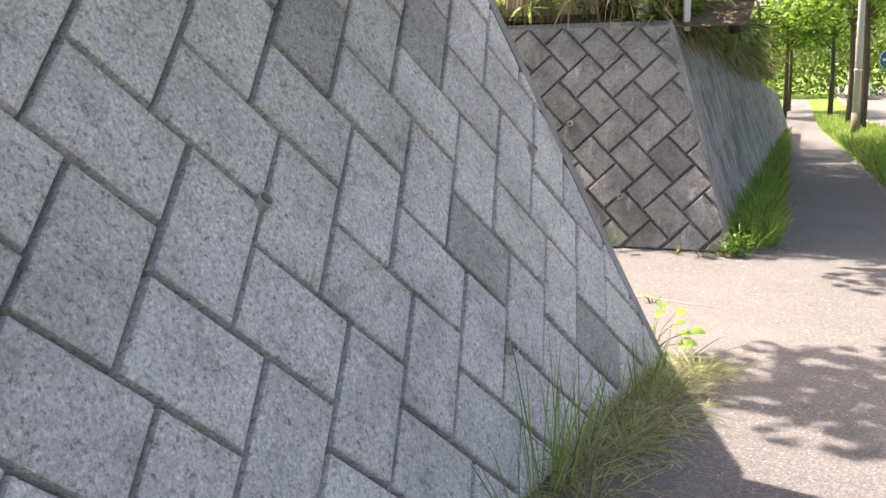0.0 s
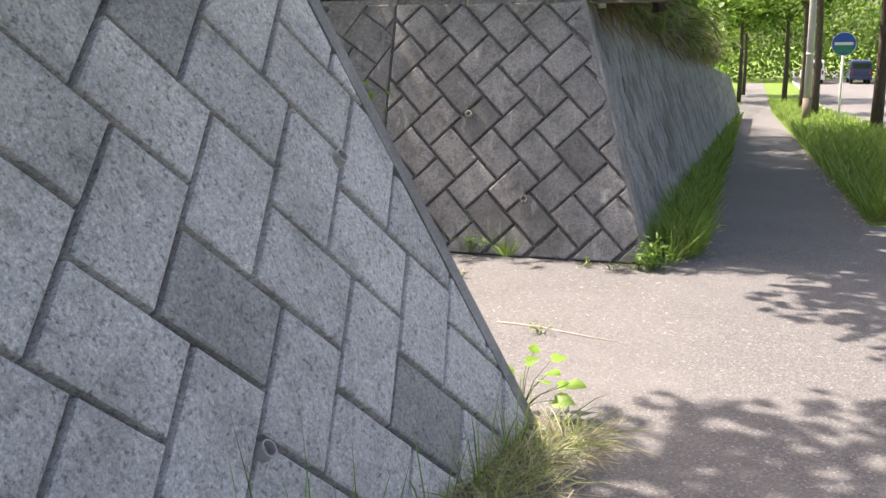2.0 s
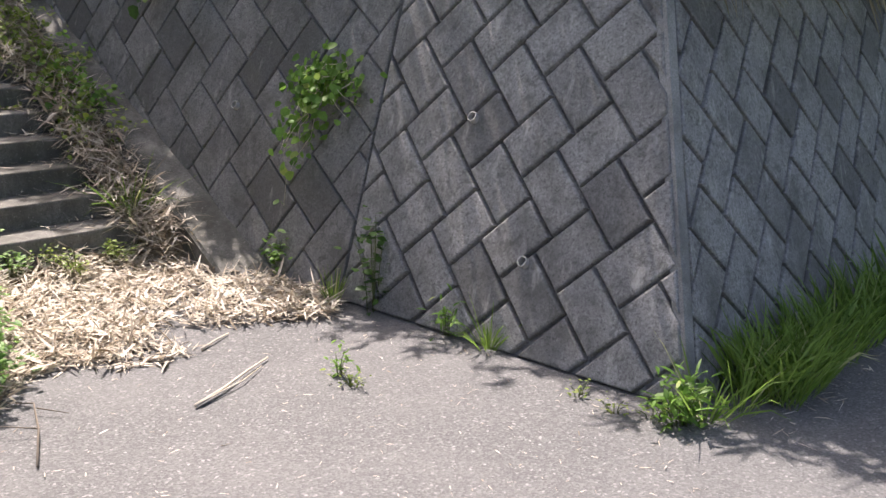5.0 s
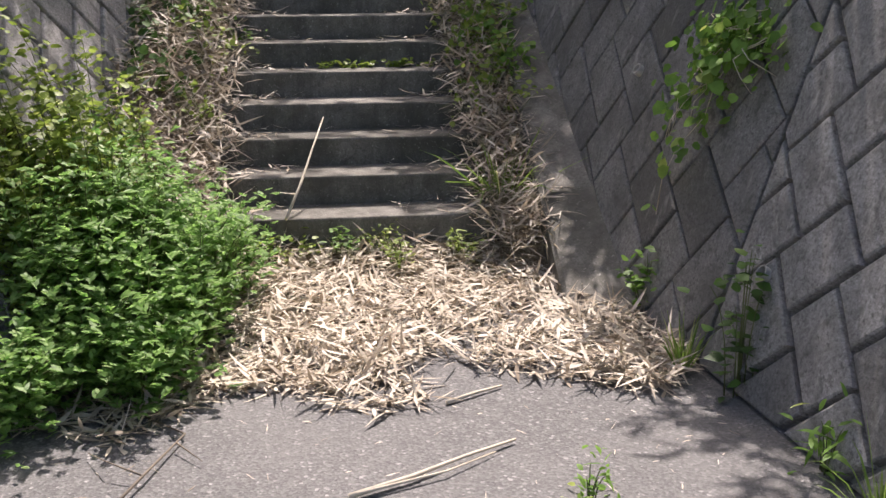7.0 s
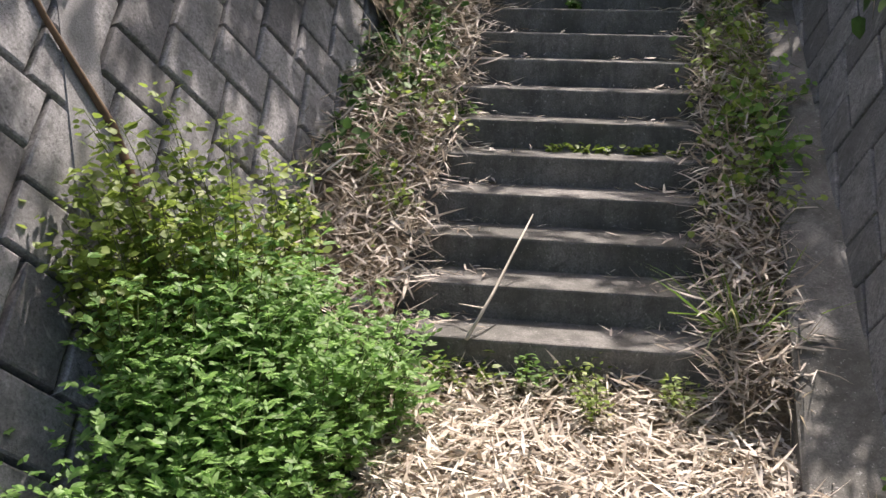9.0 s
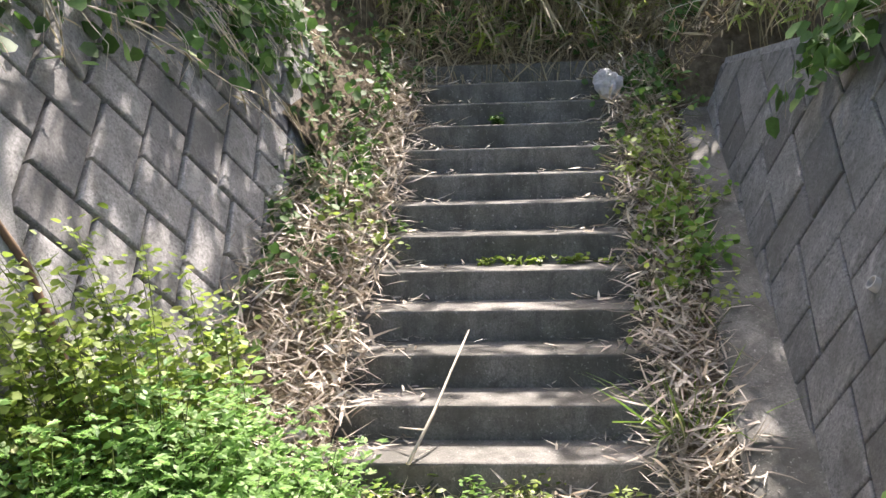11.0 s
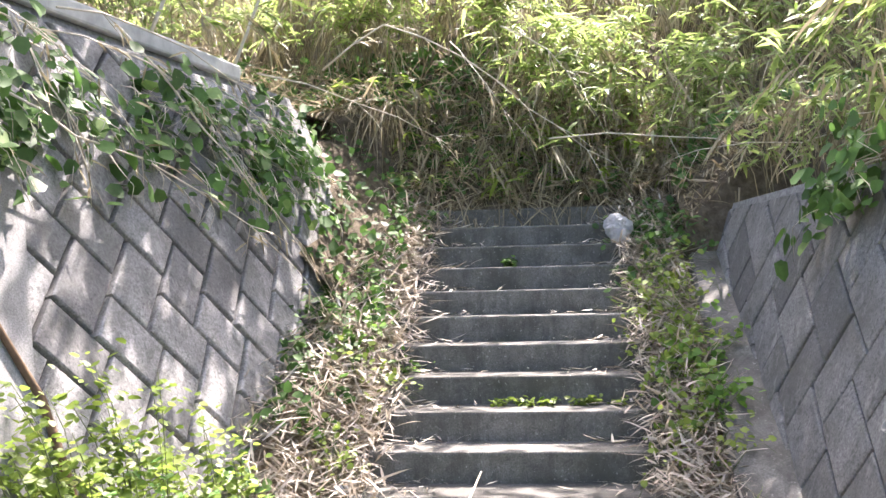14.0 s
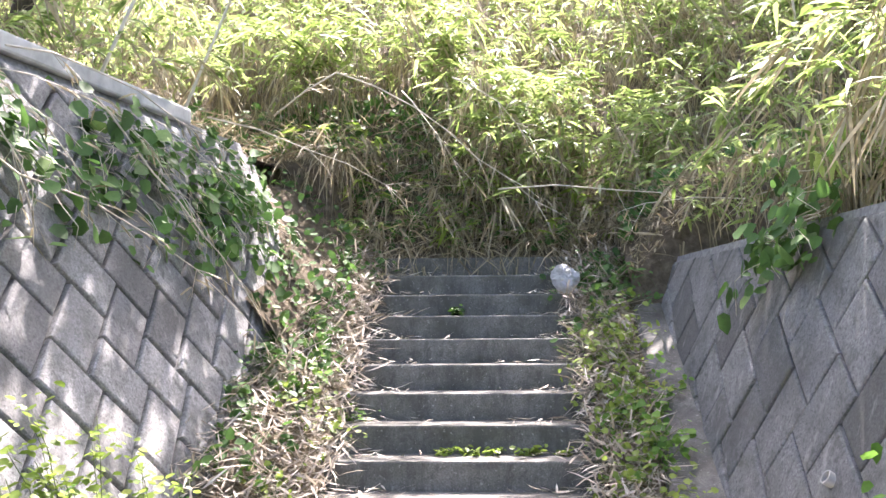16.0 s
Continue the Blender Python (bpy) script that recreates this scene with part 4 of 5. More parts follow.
def creeper(patch, runners, leaf, material, label, tall=0.10, per=9):
    """Runners creeping over the earth beside the stairs, with small round leaves held above them."""
    a0, a1, b0, b1 = patch
    mid = Vector(at_stairs((a0 + a1) / 2, (b0 + b1) / 2, verge_height((a0 + a1) / 2, (b0 + b1) / 2)))
    thing = new("creeper")
    thing.location = mid
    paths, pos, nrm = [], [], []
    for _ in range(runners):
        a, b, way = RNG.uniform(a0, a1), RNG.uniform(b0, b1), RNG.uniform(0, 6.283)
        path = []
        for k in range(5):
            path.append(Vector(at_stairs(a, b, verge_height(a, b) + 0.02 + tall * math.sin(0.8 * k) * RNG.random())) - mid)
            way += RNG.normal(0, 0.5)
            a, b = a + 0.07 * math.cos(way), b + 0.07 * math.sin(way)
        paths.append(path)
        for _ in range(per):
            t = RNG.uniform(0, 3.99)
            p = path[int(t)].lerp(path[int(t) + 1], t % 1.0) + Vector(RNG.normal(0, 0.02, 3))
            pos.append(tuple(p + Vector((0, 0, 0.03))))
            nrm.append(np.array([0.35, -0.15, 0.8]) + RNG.normal(0, 0.45, 3))
    tagged(tubes("stalk", paths, 0.0022, M_STEM, thing, 3), kind="stuff")
    tagged_stuff("foliage", round_leaf_mesh("foliage", pos, nrm, leaf * RNG.uniform(0.45, 1.25, len(pos))), material, thing)
    return tagged(thing, label, "creeper", "creepers beside the stairs")


for patch, count, leaf, green, tall, lab in (
        ((2.4, 3.5, -1.25, -0.72), 34, 0.032, M_IVY, 0.12, "dark ivy creeping over dry leaves beside the upper steps"),
        ((1.5, 2.4, -1.20, -0.85), 30, 0.034, M_IVY, 0.14, "dark ivy creeping over dry leaves beside the steps"),
        ((1.6, 2.2, -0.95, -0.72), 14, 0.028, M_WEED, 0.12, "bright green creeper at the edge of the steps"),
        ((0.9, 1.6, -1.25, -1.02), 20, 0.036, M_IVY, 0.10, "ivy growing up beside the leaning wall"),
        ((0.2, 0.8, -1.22, -1.05), 12, 0.036, M_IVY, 0.10, "ivy growing up beside the leaning wall"),
        ((0.55, 0.95, -0.86, -0.74), 9, 0.022, M_VINE, 0.14, "yellow-green creeper at the edge of the steps"),
        ((1.2, 1.5, -0.9, -0.75), 8, 0.024, M_VINE, 0.14, "yellow-green creeper at the edge of the steps"),
        ((2.5, 3.3, 0.70, 1.0), 42, 0.036, M_IVY, 0.16, "dark broad-leaved ivy beside the upper steps"),
        ((1.9, 2.6, 0.70, 0.98), 34, 0.027, M_VINE, 0.16, "yellow-green creeper spreading over the stair edge"),
        ((1.2, 1.9, 0.76, 0.98), 34, 0.027, M_VINE, 0.16, "yellow-green creeper spreading over the stair edge"),
        ((1.0, 1.7, 0.86, 1.02), 26, 0.030, M_WEED, 0.12, "green creeper spilling over the concrete edge"),
        ((0.5, 1.0, 0.74, 0.92), 14, 0.024, M_VINE, 0.14, "yellow-green creeper among dry leaves beside the steps")):
    creeper(patch, count, leaf, green, lab, tall)
leafy_plant("fern", at_stairs(1.62, -0.74, 0.95), 7, 0.16, 0.16, 0.05, 0.028, 9, M_WEED, "bright green fern leaning over the steps", "fern", toward=tuple(R * 0.16))
tuft("grass_tuft", at_stairs(0.18, 0.76, 0.28), 90, 0.42, 0.34, M_GRASS, "tuft of green grass arching over the first steps", "grass", 0.008, 0.7)
for a, b in ((-0.18, 1.12), (-0.22, 1.32), (-0.05, 0.9)):
    tuft("grass_tuft", at_stairs(a, b, 0.03), 70, 0.40, 0.34, M_STRAW, "tuft of dry straw grass beside the stairs", "grass", 0.008, 0.8)
tuft("grass_tuft", at_stairs(0.02, 1.05, 0.05), 50, 0.34, 0.28, M_STRAW, "tuft of dry straw grass beside the stairs", "grass", 0.008, 0.7)

# big mugwort shrub at the foot of the left wall
for a, b, h, s, n in ((-0.74, 4.80, 0.58, 0.30, 26), (-1.02, 4.90, 0.80, 0.34, 34), (-1.22, 5.05, 0.96, 0.30, 30), (-1.12, 5.36, 0.66, 0.30, 26), (-0.78, 5.02, 0.60, 0.28, 22), (-1.50, 5.40, 0.82, 0.20, 14), (-1.34, 5.58, 0.66, 0.18, 10), (-1.40, 5.18, 1.08, 0.16, 9), (-1.08, 5.20, 0.94, 0.14, 7), (-0.86, 5.26, 0.72, 0.12, 6), (-0.98, 4.74, 0.92, 0.16, 8), (-0.52, 4.92, 0.36, 0.24, 16), (-0.58, 4.52, 0.38, 0.26, 18)):
    leafy_plant("mugwort", (a, b, 0.0), n, h, s, 0.062, 0.014, 36, M_MUG, "lush green mugwort shrub at the foot of the wall", "shrub", 0.12, 0.6, 0.15, 0.0035, group="mugwort clump", loose=0.95, shape="lobed")
for u, h, n in ((2.9, 1.2, 20), (3.1, 1.5, 26), (3.32, 1.42, 24), (3.55, 1.15, 20), (3.78, 1.1, 16)):
    p = E + LWD * u + l_out * 0.16
    leafy_plant("climbing_vine", (p.x, p.y, 0.0), n, h, 0.17, 0.024, 0.02, 80, M_VINE, "yellow-green climbing vine leaning on the block wall", "vine", 0.1, 0.3, 0.2, 0.003, toward=tuple(-l_out * 0.5), group="climbing vines", loose=1.4, shape="round")
for a, b in ((-0.06, -0.5), (-0.10, -0.1), (-0.05, 0.15), (-0.16, 0.5), (-0.22, -0.75), (-0.3, 0.2)):
    leafy_plant("weed", at_stairs(a, b, 0.10 if a < 0 else NOSE + RISE * (int(a / TREAD))), 10, 0.13, 0.16, 0.04, 0.016, 10, M_WEED if b < 0 else M_VINE, "small green weeds sprouting on and before the steps", "weed", group="small weeds")
leafy_plant("weed", at_stairs(-0.08, -0.35, 0.02), 14, 0.20, 0.22, 0.045, 0.020, 14, M_VINE, "small green weeds sprouting before the first step", "weed", group="small weeds")
leafy_plant("weed", at_stairs(-0.12, -0.65, 0.02), 14, 0.24, 0.20, 0.05, 0.022, 14, M_WEED, "small green weeds sprouting before the first step", "weed", group="small weeds")

for b in (-0.12, 0.02, 0.16, 0.3, 0.36, 0.5):
    leafy_plant("weed", at_stairs(1.42, b, NOSE + RISE * 4), 5, 0.05, 0.07, 0.022, 0.014, 6, M_VINE, "tiny weeds sprouting at the back of a tread", "weed", group="small weeds", shape="round")
leafy_plant("weed", at_stairs(2.9, -0.1, NOSE + RISE * 9), 6, 0.08, 0.06, 0.03, 0.014, 6, M_IVY, "tiny dark weed at the back of a tread", "weed", group="small weeds", shape="round")

# plants along the foot of the wall beyond the stairs
leafy_plant("nightshade", (0.58, 6.66, 0), 10, 0.56, 0.15, 0.065, 0.045, 9, M_IVY, "dark green broad-leaved weed against the wall", "weed", 0.1)
tuft("grass_tuft", (0.33, 6.66, 0), 40, 0.32, 0.10, M_GRASS, "thin grass tuft against the wall", "grass", 0.007, 0.3)
leafy_plant("weed", (1.10, 6.44, 0), 7, 0.20, 0.06, 0.08, 0.017, 9, M_WEED, "bright green weed at the foot of the wall", "weed", 0.1, 1.0)
tuft("grass_tuft", (1.36, 6.32, 0), 60, 0.28, 0.17, M_GRASS, "tuft of half-dry grass at the foot of the wall", "grass", 0.007, 0.6)
leafy_plant("weed", (0.84, 5.75, 0), 6, 0.13, 0.05, 0.065, 0.016, 8, M_WEED, "bright green weed growing through the asphalt", "weed", 0.1, 1.0)
for x, y in ((0.95, 5.66), (2.08, 5.84), (2.24, 5.86), (1.9, 5.95), (1.35, 4.25)):
    leafy_plant("weed", (x, y, 0), 5, 0.08, 0.09, 0.03, 0.012, 7, M_VINE, "small yellowish weed in an asphalt crack", "weed", 0.1, 0.8, group="small weeds")
leafy_plant("nettle", (-0.2, 7.0, 0.05), 12, 0.26, 0.14, 0.05, 0.034, 14, M_WEED, "green weeds in the corner of the wall", "weed", 0.1)

# young plant with heart-shaped leaves at the end of the near wall
plant = new("leafy_sapling")
plant.location = (1.10, 3.05, 0)
heads = [(0.02, 0.03, 0.30), (0.10, -0.02, 0.26), (0.17, -0.05, 0.20), (0.11, -0.10, 0.13), (-0.03, 0.02, 0.24), (0.05, 0.06, 0.35), (0.12, 0.05, 0.31), (-0.01, -0.06, 0.16), (0.06, -0.04, 0.22), (0.00, 0.05, 0.19), (0.14, 0.02, 0.15)]
heads = [(x * 1.2, y * 1.2, z * 0.72) for x, y, z in heads]
tubes("stalk", [[(0, 0, 0), (h[0] * 0.4, h[1] * 0.4, h[2] * 0.6), h] for h in heads], 0.003, M_STEM, plant, 4)
for h, size in zip(heads, (0.05, 0.065, 0.07, 0.08, 0.055, 0.05, 0.06, 0.065, 0.065, 0.045, 0.055)):
    bm = bmesh.new()
    rib = [bm.verts.new((0.0, t, -0.10 * t * t)) for t in (0.0, 0.35, 0.7, 1.05, 1.4)]
    for side in (-1, 1):
        rim_pts = [bm.verts.new((side * x, y, 0.10 * x + z)) for x, y, z in ((0.30, -0.20, 0.0), (0.62, 0.10, -0.02), (0.66, 0.48, -0.05), (0.40, 0.92, -0.10))]
        chain = [rib[0]] + rim_pts + [rib[4]]
        for a, b, c in ((rib[0], chain[1], chain[2]), (rib[0], chain[2], rib[1]), (rib[1], chain[2], chain[3]), (rib[1], chain[3], rib[2]), (rib[2], chain[3], chain[4]), (rib[2], chain[4], rib[3]), (rib[3], chain[4], rib[4])):
            bm.faces.new((a, b, c) if side > 0 else (a, c, b))
    leaf = part("leaf", bm, M_SPROUT, plant)
    way = Vector((h[0] + RNG.normal(0, 0.04), h[1] - 0.05 + RNG.normal(0, 0.04), 0.02)).normalized()
    tip = Vector((0.1, -0.45, 0.85)) + Vector(RNG.normal(0, 0.25, 3))
    x_axis = way.cross(tip).normalized()
    leaf.matrix_local = Matrix.Translation(h) @ Matrix((x_axis, way, x_axis.cross(way))).transposed().to_4x4() @ Matrix.Scale(size * 0.85, 4)
tagged(plant, "young plant with heart-shaped leaves at the wall end", "plant")

# grass along the foot of the near wall
for i in range(40):
    u = -1.95 + 1.85 * i / 39
    p = E + NWD * u + n_out * (0.04 + 0.20 * RNG.random())
    tuft("grass_tuft", p, int(30 + 22 * RNG.random()), RNG.uniform(0.12, 0.32), 0.32, M_STRAW if i % 5 == 0 else M_HAY, "tuft of mixed green and dry grass at the wall foot", "grass", 0.0045, 0.8, "grass at the wall foot")
for u, h in ((-2.25, 0.5), (-2.1, 0.75), (-2.0, 0.85), (-1.85, 0.8), (-1.65, 0.7), (-1.2, 0.55), (-0.8, 0.5), (-0.5, 0.42)):
    p = E + NWD * u + n_out * 0.08
    tuft("grass_tuft", p, 16, h, 0.16, M_GRASS, "thin tall green grass stems in front of the wall", "grass", 0.0045, 0.35, "tall grass at the wall foot")


# ---- fallen leaves ----
def quad_scatter(n, corners, z=0.01, thick=0.04):
    a, b, c, d = [np.array(p, float) for p in corners]
    s, t = RNG.random(n)[:, None], RNG.random(n)[:, None]
    xy = a * (1 - s) * (1 - t) + b * s * (1 - t) + c * s * t + d * (1 - s) * t
    return np.concatenate([xy, (z + thick * RNG.random(n) ** 2)[:, None]], 1)


mound = np.concatenate([
    quad_scatter(7600, [(-1.25, 5.35), (-0.18, 5.66), (-0.85, 7.35), (-1.95, 5.95)], 0.012, 0.07),
    quad_scatter(2300, [(-0.22, 5.98), (0.44, 6.46), (0.25, 6.75), (-0.85, 7.2)], 0.012, 0.05),
    quad_scatter(420, [(-0.5, 5.35), (0.02, 5.5), (0.05, 5.75), (-0.5, 5.8)], 0.006, 0.02),
    quad_scatter(1000, [(-0.75, 4.95), (-0.48, 5.12), (-0.20, 5.55), (-0.9, 5.5)], 0.008, 0.03),
    quad_scatter(520, [(-0.55, 4.55), (-0.2, 4.75), (-0.4, 5.1), (-0.8, 5.0)], 0.006, 0.02)])
heap = []
for _ in range(3000):
    a, b = -0.55 * RNG.random() ** 1.4, RNG.uniform(-0.95, 1.15)
    p = S1 + D * a + R * b
    heap.append((p.x, p.y, 0.015 + (0.04 + 0.13 * RNG.random() ** 0.5) * (1 + a / 0.55) * (0.75 + 0.35 * noise.noise(Vector((b * 2.2, 0.4, 0))))))
mound = np.concatenate([mound, np.array(heap)])
sheet("earth", "low heap of earth and leaf mould before the first step", lambda s, t: tuple(S1 + D * (-0.55 + 0.56 * t) + R * (-0.9 + 2.0 * s) + Vector((0, 0, -0.01 + 0.11 * t))), 12, 6, M_MOULD)
litter("leaf_litter", mound, 0.112, M_DRY, "thick mat of dry bamboo leaves before the stairs")
sides = []
for _ in range(10500):
    a = RNG.uniform(-0.3, 3.6)
    left = RNG.random() < 0.6
    b = -RNG.uniform(0.62, 1.45) if left else RNG.uniform(0.62, 0.98)
    p = S1 + D * a + R * b
    z = verge_height(a, b) + RNG.uniform(0, 0.10)
    sides.append((p.x, p.y, max(z, 0.02)))
litter("leaf_litter", np.array(sides), 0.135, M_FADED, "dry bamboo leaves heaped along both sides of the stairs", lift=0.5, slim=0.078)
treads = []
for k in range(13):
    for _ in range(85):
        b = RNG.choice([-1, 1]) * (0.71 - abs(RNG.normal(0, 0.22)))
        p = S1 + D * (TREAD * k + 0.06 + 0.23 * RNG.random()) + R * b
        treads.append((p.x, p.y, NOSE + RISE * k + 0.006 + 0.02 * RNG.random()))
litter("leaf_litter", np.array(treads), 0.085, M_DRY, "dry leaves caught on the stair treads", lift=0.2)
scatter = quad_scatter(300, [(-0.5, 4.3), (2.6, 4.2), (2.5, 5.9), (0.3, 6.6)], 0.004, 0.006)
litter("leaf_litter", scatter, 0.034, M_DRY, "bits of straw scattered over the asphalt", lift=0.05)
foot = np.array([tuple(E + NWD * RNG.uniform(-2.0, 0.1) + n_out * RNG.uniform(0.02, 0.42) + Vector((0, 0, 0.01 + 0.03 * RNG.random()))) for _ in range(500)])
litter("leaf_litter", foot, 0.06, M_STRAW, "dry grass clippings along the wall foot")


# ---- sticks ----
def stick(name, path, radius, label, fork=None, wood=None):
    thing = new(name)
    o = Vector(path[0])
    thing.location = o
    tubes("shaft", [[Vector(p) - o for p in path]], radius, wood or M_TWIG, thing, 6, 0.5)
    for f in fork or ():
        tubes("branch", [[Vector(p) - o for p in f]], radius * 0.6, wood or M_TWIG, thing, 5, 0.6)
    return tagged(thing, label, "stick")


stick("stick", [(-1.677, 6.015, 0.255), (-1.83, 6.18, 0.40), (-1.99, 6.33, 0.54), (-2.121, 6.463, 0.67)], 0.008, "thin pale stick leaning on the first steps", [[(-1.78, 6.12, 0.35), (-1.80, 6.02, 0.37)]])
stick("stick", [(0.46, 5.20, 0.014), (0.47, 5.4, 0.02), (0.45, 5.6, 0.018), (0.44, 5.80, 0.014)], 0.009, "split dry stick lying on the asphalt", [[(0.47, 5.22, 0.02), (0.50, 5.5, 0.02), (0.47, 5.7, 0.012)]])
stick("stick", [(0.085, 5.78, 0.01), (0.08, 5.9, 0.014), (0.075, 6.02, 0.01)], 0.008, "short dry stick lying by the leaf litter")
stick("branch", [(0.25, 4.53, 0.012), (0.05, 4.75, 0.03), (-0.165, 4.95, 0.02), (-0.37, 4.89, 0.012)], 0.0055, "forked dark dry branch lying on the asphalt", [[(-0.10, 4.9, 0.03), (0.04, 4.93, 0.02)], [(0.05, 4.75, 0.03), (-0.05, 4.68, 0.05), (-0.2, 4.66, 0.02)]], plain("dead_branch_bark", (0.17, 0.14, 0.11), 0.9))
stick("straw", [(1.12, 4.50, 0.006), (1.34, 4.37, 0.010), (1.56, 4.19, 0.008), (1.754, 4.04, 0.006)], 0.004, "long pale straw lying on the asphalt")

# plastic bag on the upper steps
bm = bmesh.new()
bmesh.ops.create_icosphere(bm, subdivisions=4, radius=0.11)
for v in bm.verts:
    f = 1 + 0.45 * noise.noise(v.co * 11) + 0.16 * noise.noise(v.co * 40)
    v.co = Vector((v.co.x * f, v.co.y * 0.7 * f, v.co.z * 0.9 * f))
M_BAG = leaf_mat("plastic_film", (0.62, 0.62, 0.64), (0.72, 0.72, 0.74), (0.8, 0.8, 0.8), 0.5, 0.3)
bag = part("plastic_bag", bm, M_BAG)
bag.location = at_stairs(3.05, 0.62, NOSE + RISE * 10 + 0.10)
tagged(bag, "crumpled white plastic bag caught beside the steps", "plastic bag")


# scraps of paper, a pipe end and a bare root
def paper_scrap(at, size):
    bm = bmesh.new()
    bmesh.ops.create_icosphere(bm, subdivisions=2, radius=size)
    for v in bm.verts:
        f = 1 + 0.6 * noise.noise(v.co * (1.6 / size)) + 0.35 * noise.noise(v.co * (4.0 / size))
        v.co = Vector((v.co.x * 1.2 * f, v.co.y * 0.8 * f, v.co.z * 0.55 * f))
    ob = part("paper_scrap", bm, M_BAG)
    ob.location = at
    return tagged(ob, "crumpled scrap of white paper among dry leaves", "litter", "paper scraps")


paper_scrap(at_stairs(0.12, -0.84, 0.33), 0.05)
paper_scrap(at_stairs(0.42, -0.80, 0.46), 0.035)
paper_scrap(at_stairs(0.62, -0.79, 0.58), 0.04)
paper_scrap(at_stairs(1.55, -0.92, 1.05), 0.055)
pipe = new("plastic_pipe")
pipe.location = (-2.46, 5.24, 0.42)
tubes("shaft", [[(0, 0, 0.08), (0.12, 0.03, 0.06), (0.27, 0.11, 0.04), (0.42, 0.2, -0.02), (0.5, 0.26, -0.12)]], 0.028, plain("black_plastic", (0.02, 0.02, 0.022), 0.45), pipe, 12, 0.0)
tagged(pipe, "black plastic pipe half buried in dry leaves", "pipe")
root = new("root")
root_path = [m_left @ Vector((-u, z / math.cos(LEAN), 0.045)) for u, z in ((3.17, 1.75), (3.22, 1.5), (3.30, 1.28), (3.36, 1.12), (3.36, 0.85), (3.33, 0.5))]
root.location = root_path[-1]
tubes("stem", [[p - root_path[-1] for p in reversed(root_path)]], 0.02, plain("root_bark", (0.17, 0.105, 0.06), 0.9, vary=0.5), root, 8, 0.5)
tagged(root, "bare brown root clinging to the seam of the wall", "root")


# ---- dead culms arching over wall and bank ----
def dead_culm(path, label, twigs=5, radius=0.006):
    """A long bleached culm with short side twigs and a few papery leaves."""
    thing = new("dead_culm")
    o = Vector(path[0])
    thing.location = o
    pts = [Vector(p) - o for p in path]
    fine = []
    for p, q in zip(pts, pts[1:]):
        sag = Vector((0, 0, 0.04 * (q - p).length))
        fine += [p, p.lerp(q, 0.5) + sag]
    fine.append(pts[-1])
    tubes("shaft", [fine], radius, M_TWIG, thing, 5, 0.6)
    lp, ld = [], []
    for _ in range(twigs):
        k = int(RNG.integers(1, len(fine)))
        go = (fine[k] - fine[k - 1]).normalized() * 0.18 + Vector(RNG.normal(0, 0.07, 3)) - Vector((0, 0, 0.05))
        tubes("twig", [[fine[k], fine[k] + go * 0.6, fine[k] + go + Vector((0, 0, -0.03))]], radius * 0.5, M_TWIG, thing, 3, 0.6)
        for f in (0.4, 0.7, 1.0):
            lp.append(fine[k] + go * f)
            ld.append(tuple(go.normalized() + Vector(RNG.normal(0, 0.5, 3)) - Vector((0, 0, 0.3))))
    tagged_stuff("foliage", leaf_mesh("foliage", lp, ld, 0.10 * RNG.uniform(0.5, 1.3, len(lp)), 0.011, 0.2), M_STRAW, thing)
    return tagged(thing, label, "dead branch", "dead culms")


ON_WALL = "bleached dead culm hanging down over the leaning wall"
ON_BANK = "bleached dead culm arching out of the bamboo grass"
dead_culm([(-2.04, 4.55, 2.26), (-2.29, 4.8, 2.13), (-2.9, 5.35, 1.97), (-3.37, 5.91, 1.6)], ON_WALL, 7)
dead_culm([(-2.55, 4.73, 2.72), (-3.06, 5.11, 2.78), (-3.66, 5.59, 2.69), (-4.3, 6.2, 2.5)], ON_WALL, 6)
dead_culm([(-2.26, 4.57, 2.6), (-2.3, 4.69, 2.36), (-2.38, 4.85, 2.1)], ON_WALL, 4)
dead_culm([(-2.95, 5.0, 2.75), (-3.1, 5.4, 2.3), (-3.32, 5.7, 2.0), (-3.46, 5.9, 1.8)], ON_WALL, 6)
dead_culm([(-4.5, 5.9, 2.9), (-4.6, 6.6, 2.75), (-4.7, 7.2, 2.55)], ON_BANK, 5)
dead_culm([(-5.2, 6.5, 3.1), (-4.93, 6.9, 3.40), (-4.76, 7.45, 3.15), (-4.66, 7.91, 2.78), (-4.51, 8.31, 2.46)], ON_BANK, 12, 0.008)
dead_culm([(-4.9, 7.4, 3.3), (-4.67, 7.47, 3.08), (-4.62, 7.7, 2.75)], ON_BANK, 6)
dead_culm([(-4.3, 7.9, 2.5), (-3.87, 8.6, 2.47), (-3.5, 9.06, 2.36)], ON_BANK, 6)
dead_culm([(-2.4, 9.3, 2.4), (-2.9, 8.9, 2.3), (-3.3, 8.45, 2.30)], ON_BANK, 6)
dead_culm([(-4.75, 7.75, 3.4), (-4.58, 8.05, 3.2), (-4.5, 8.3, 2.85)], ON_BANK, 7)
for u, z, run, sag in ((2.6, 2.62, 0.8, 0.5), (3.1, 2.66, 1.1, 0.35), (3.5, 2.6, 0.9, 0.6), (4.0, 2.6, 1.2, 0.3), (4.4, 2.62, 0.9, 0.7), (5.0, 2.55, 1.0, 0.4)):
    hang = [m_left @ Vector((-u - run * t, (z - sag * t * t) / math.cos(LEAN), 0.10 + 0.10 * math.sin(2.5 * t))) for t in (0.0, 0.33, 0.66, 1.0)]
    dead_culm([tuple(p) for p in hang], ON_WALL, 5, 0.004)
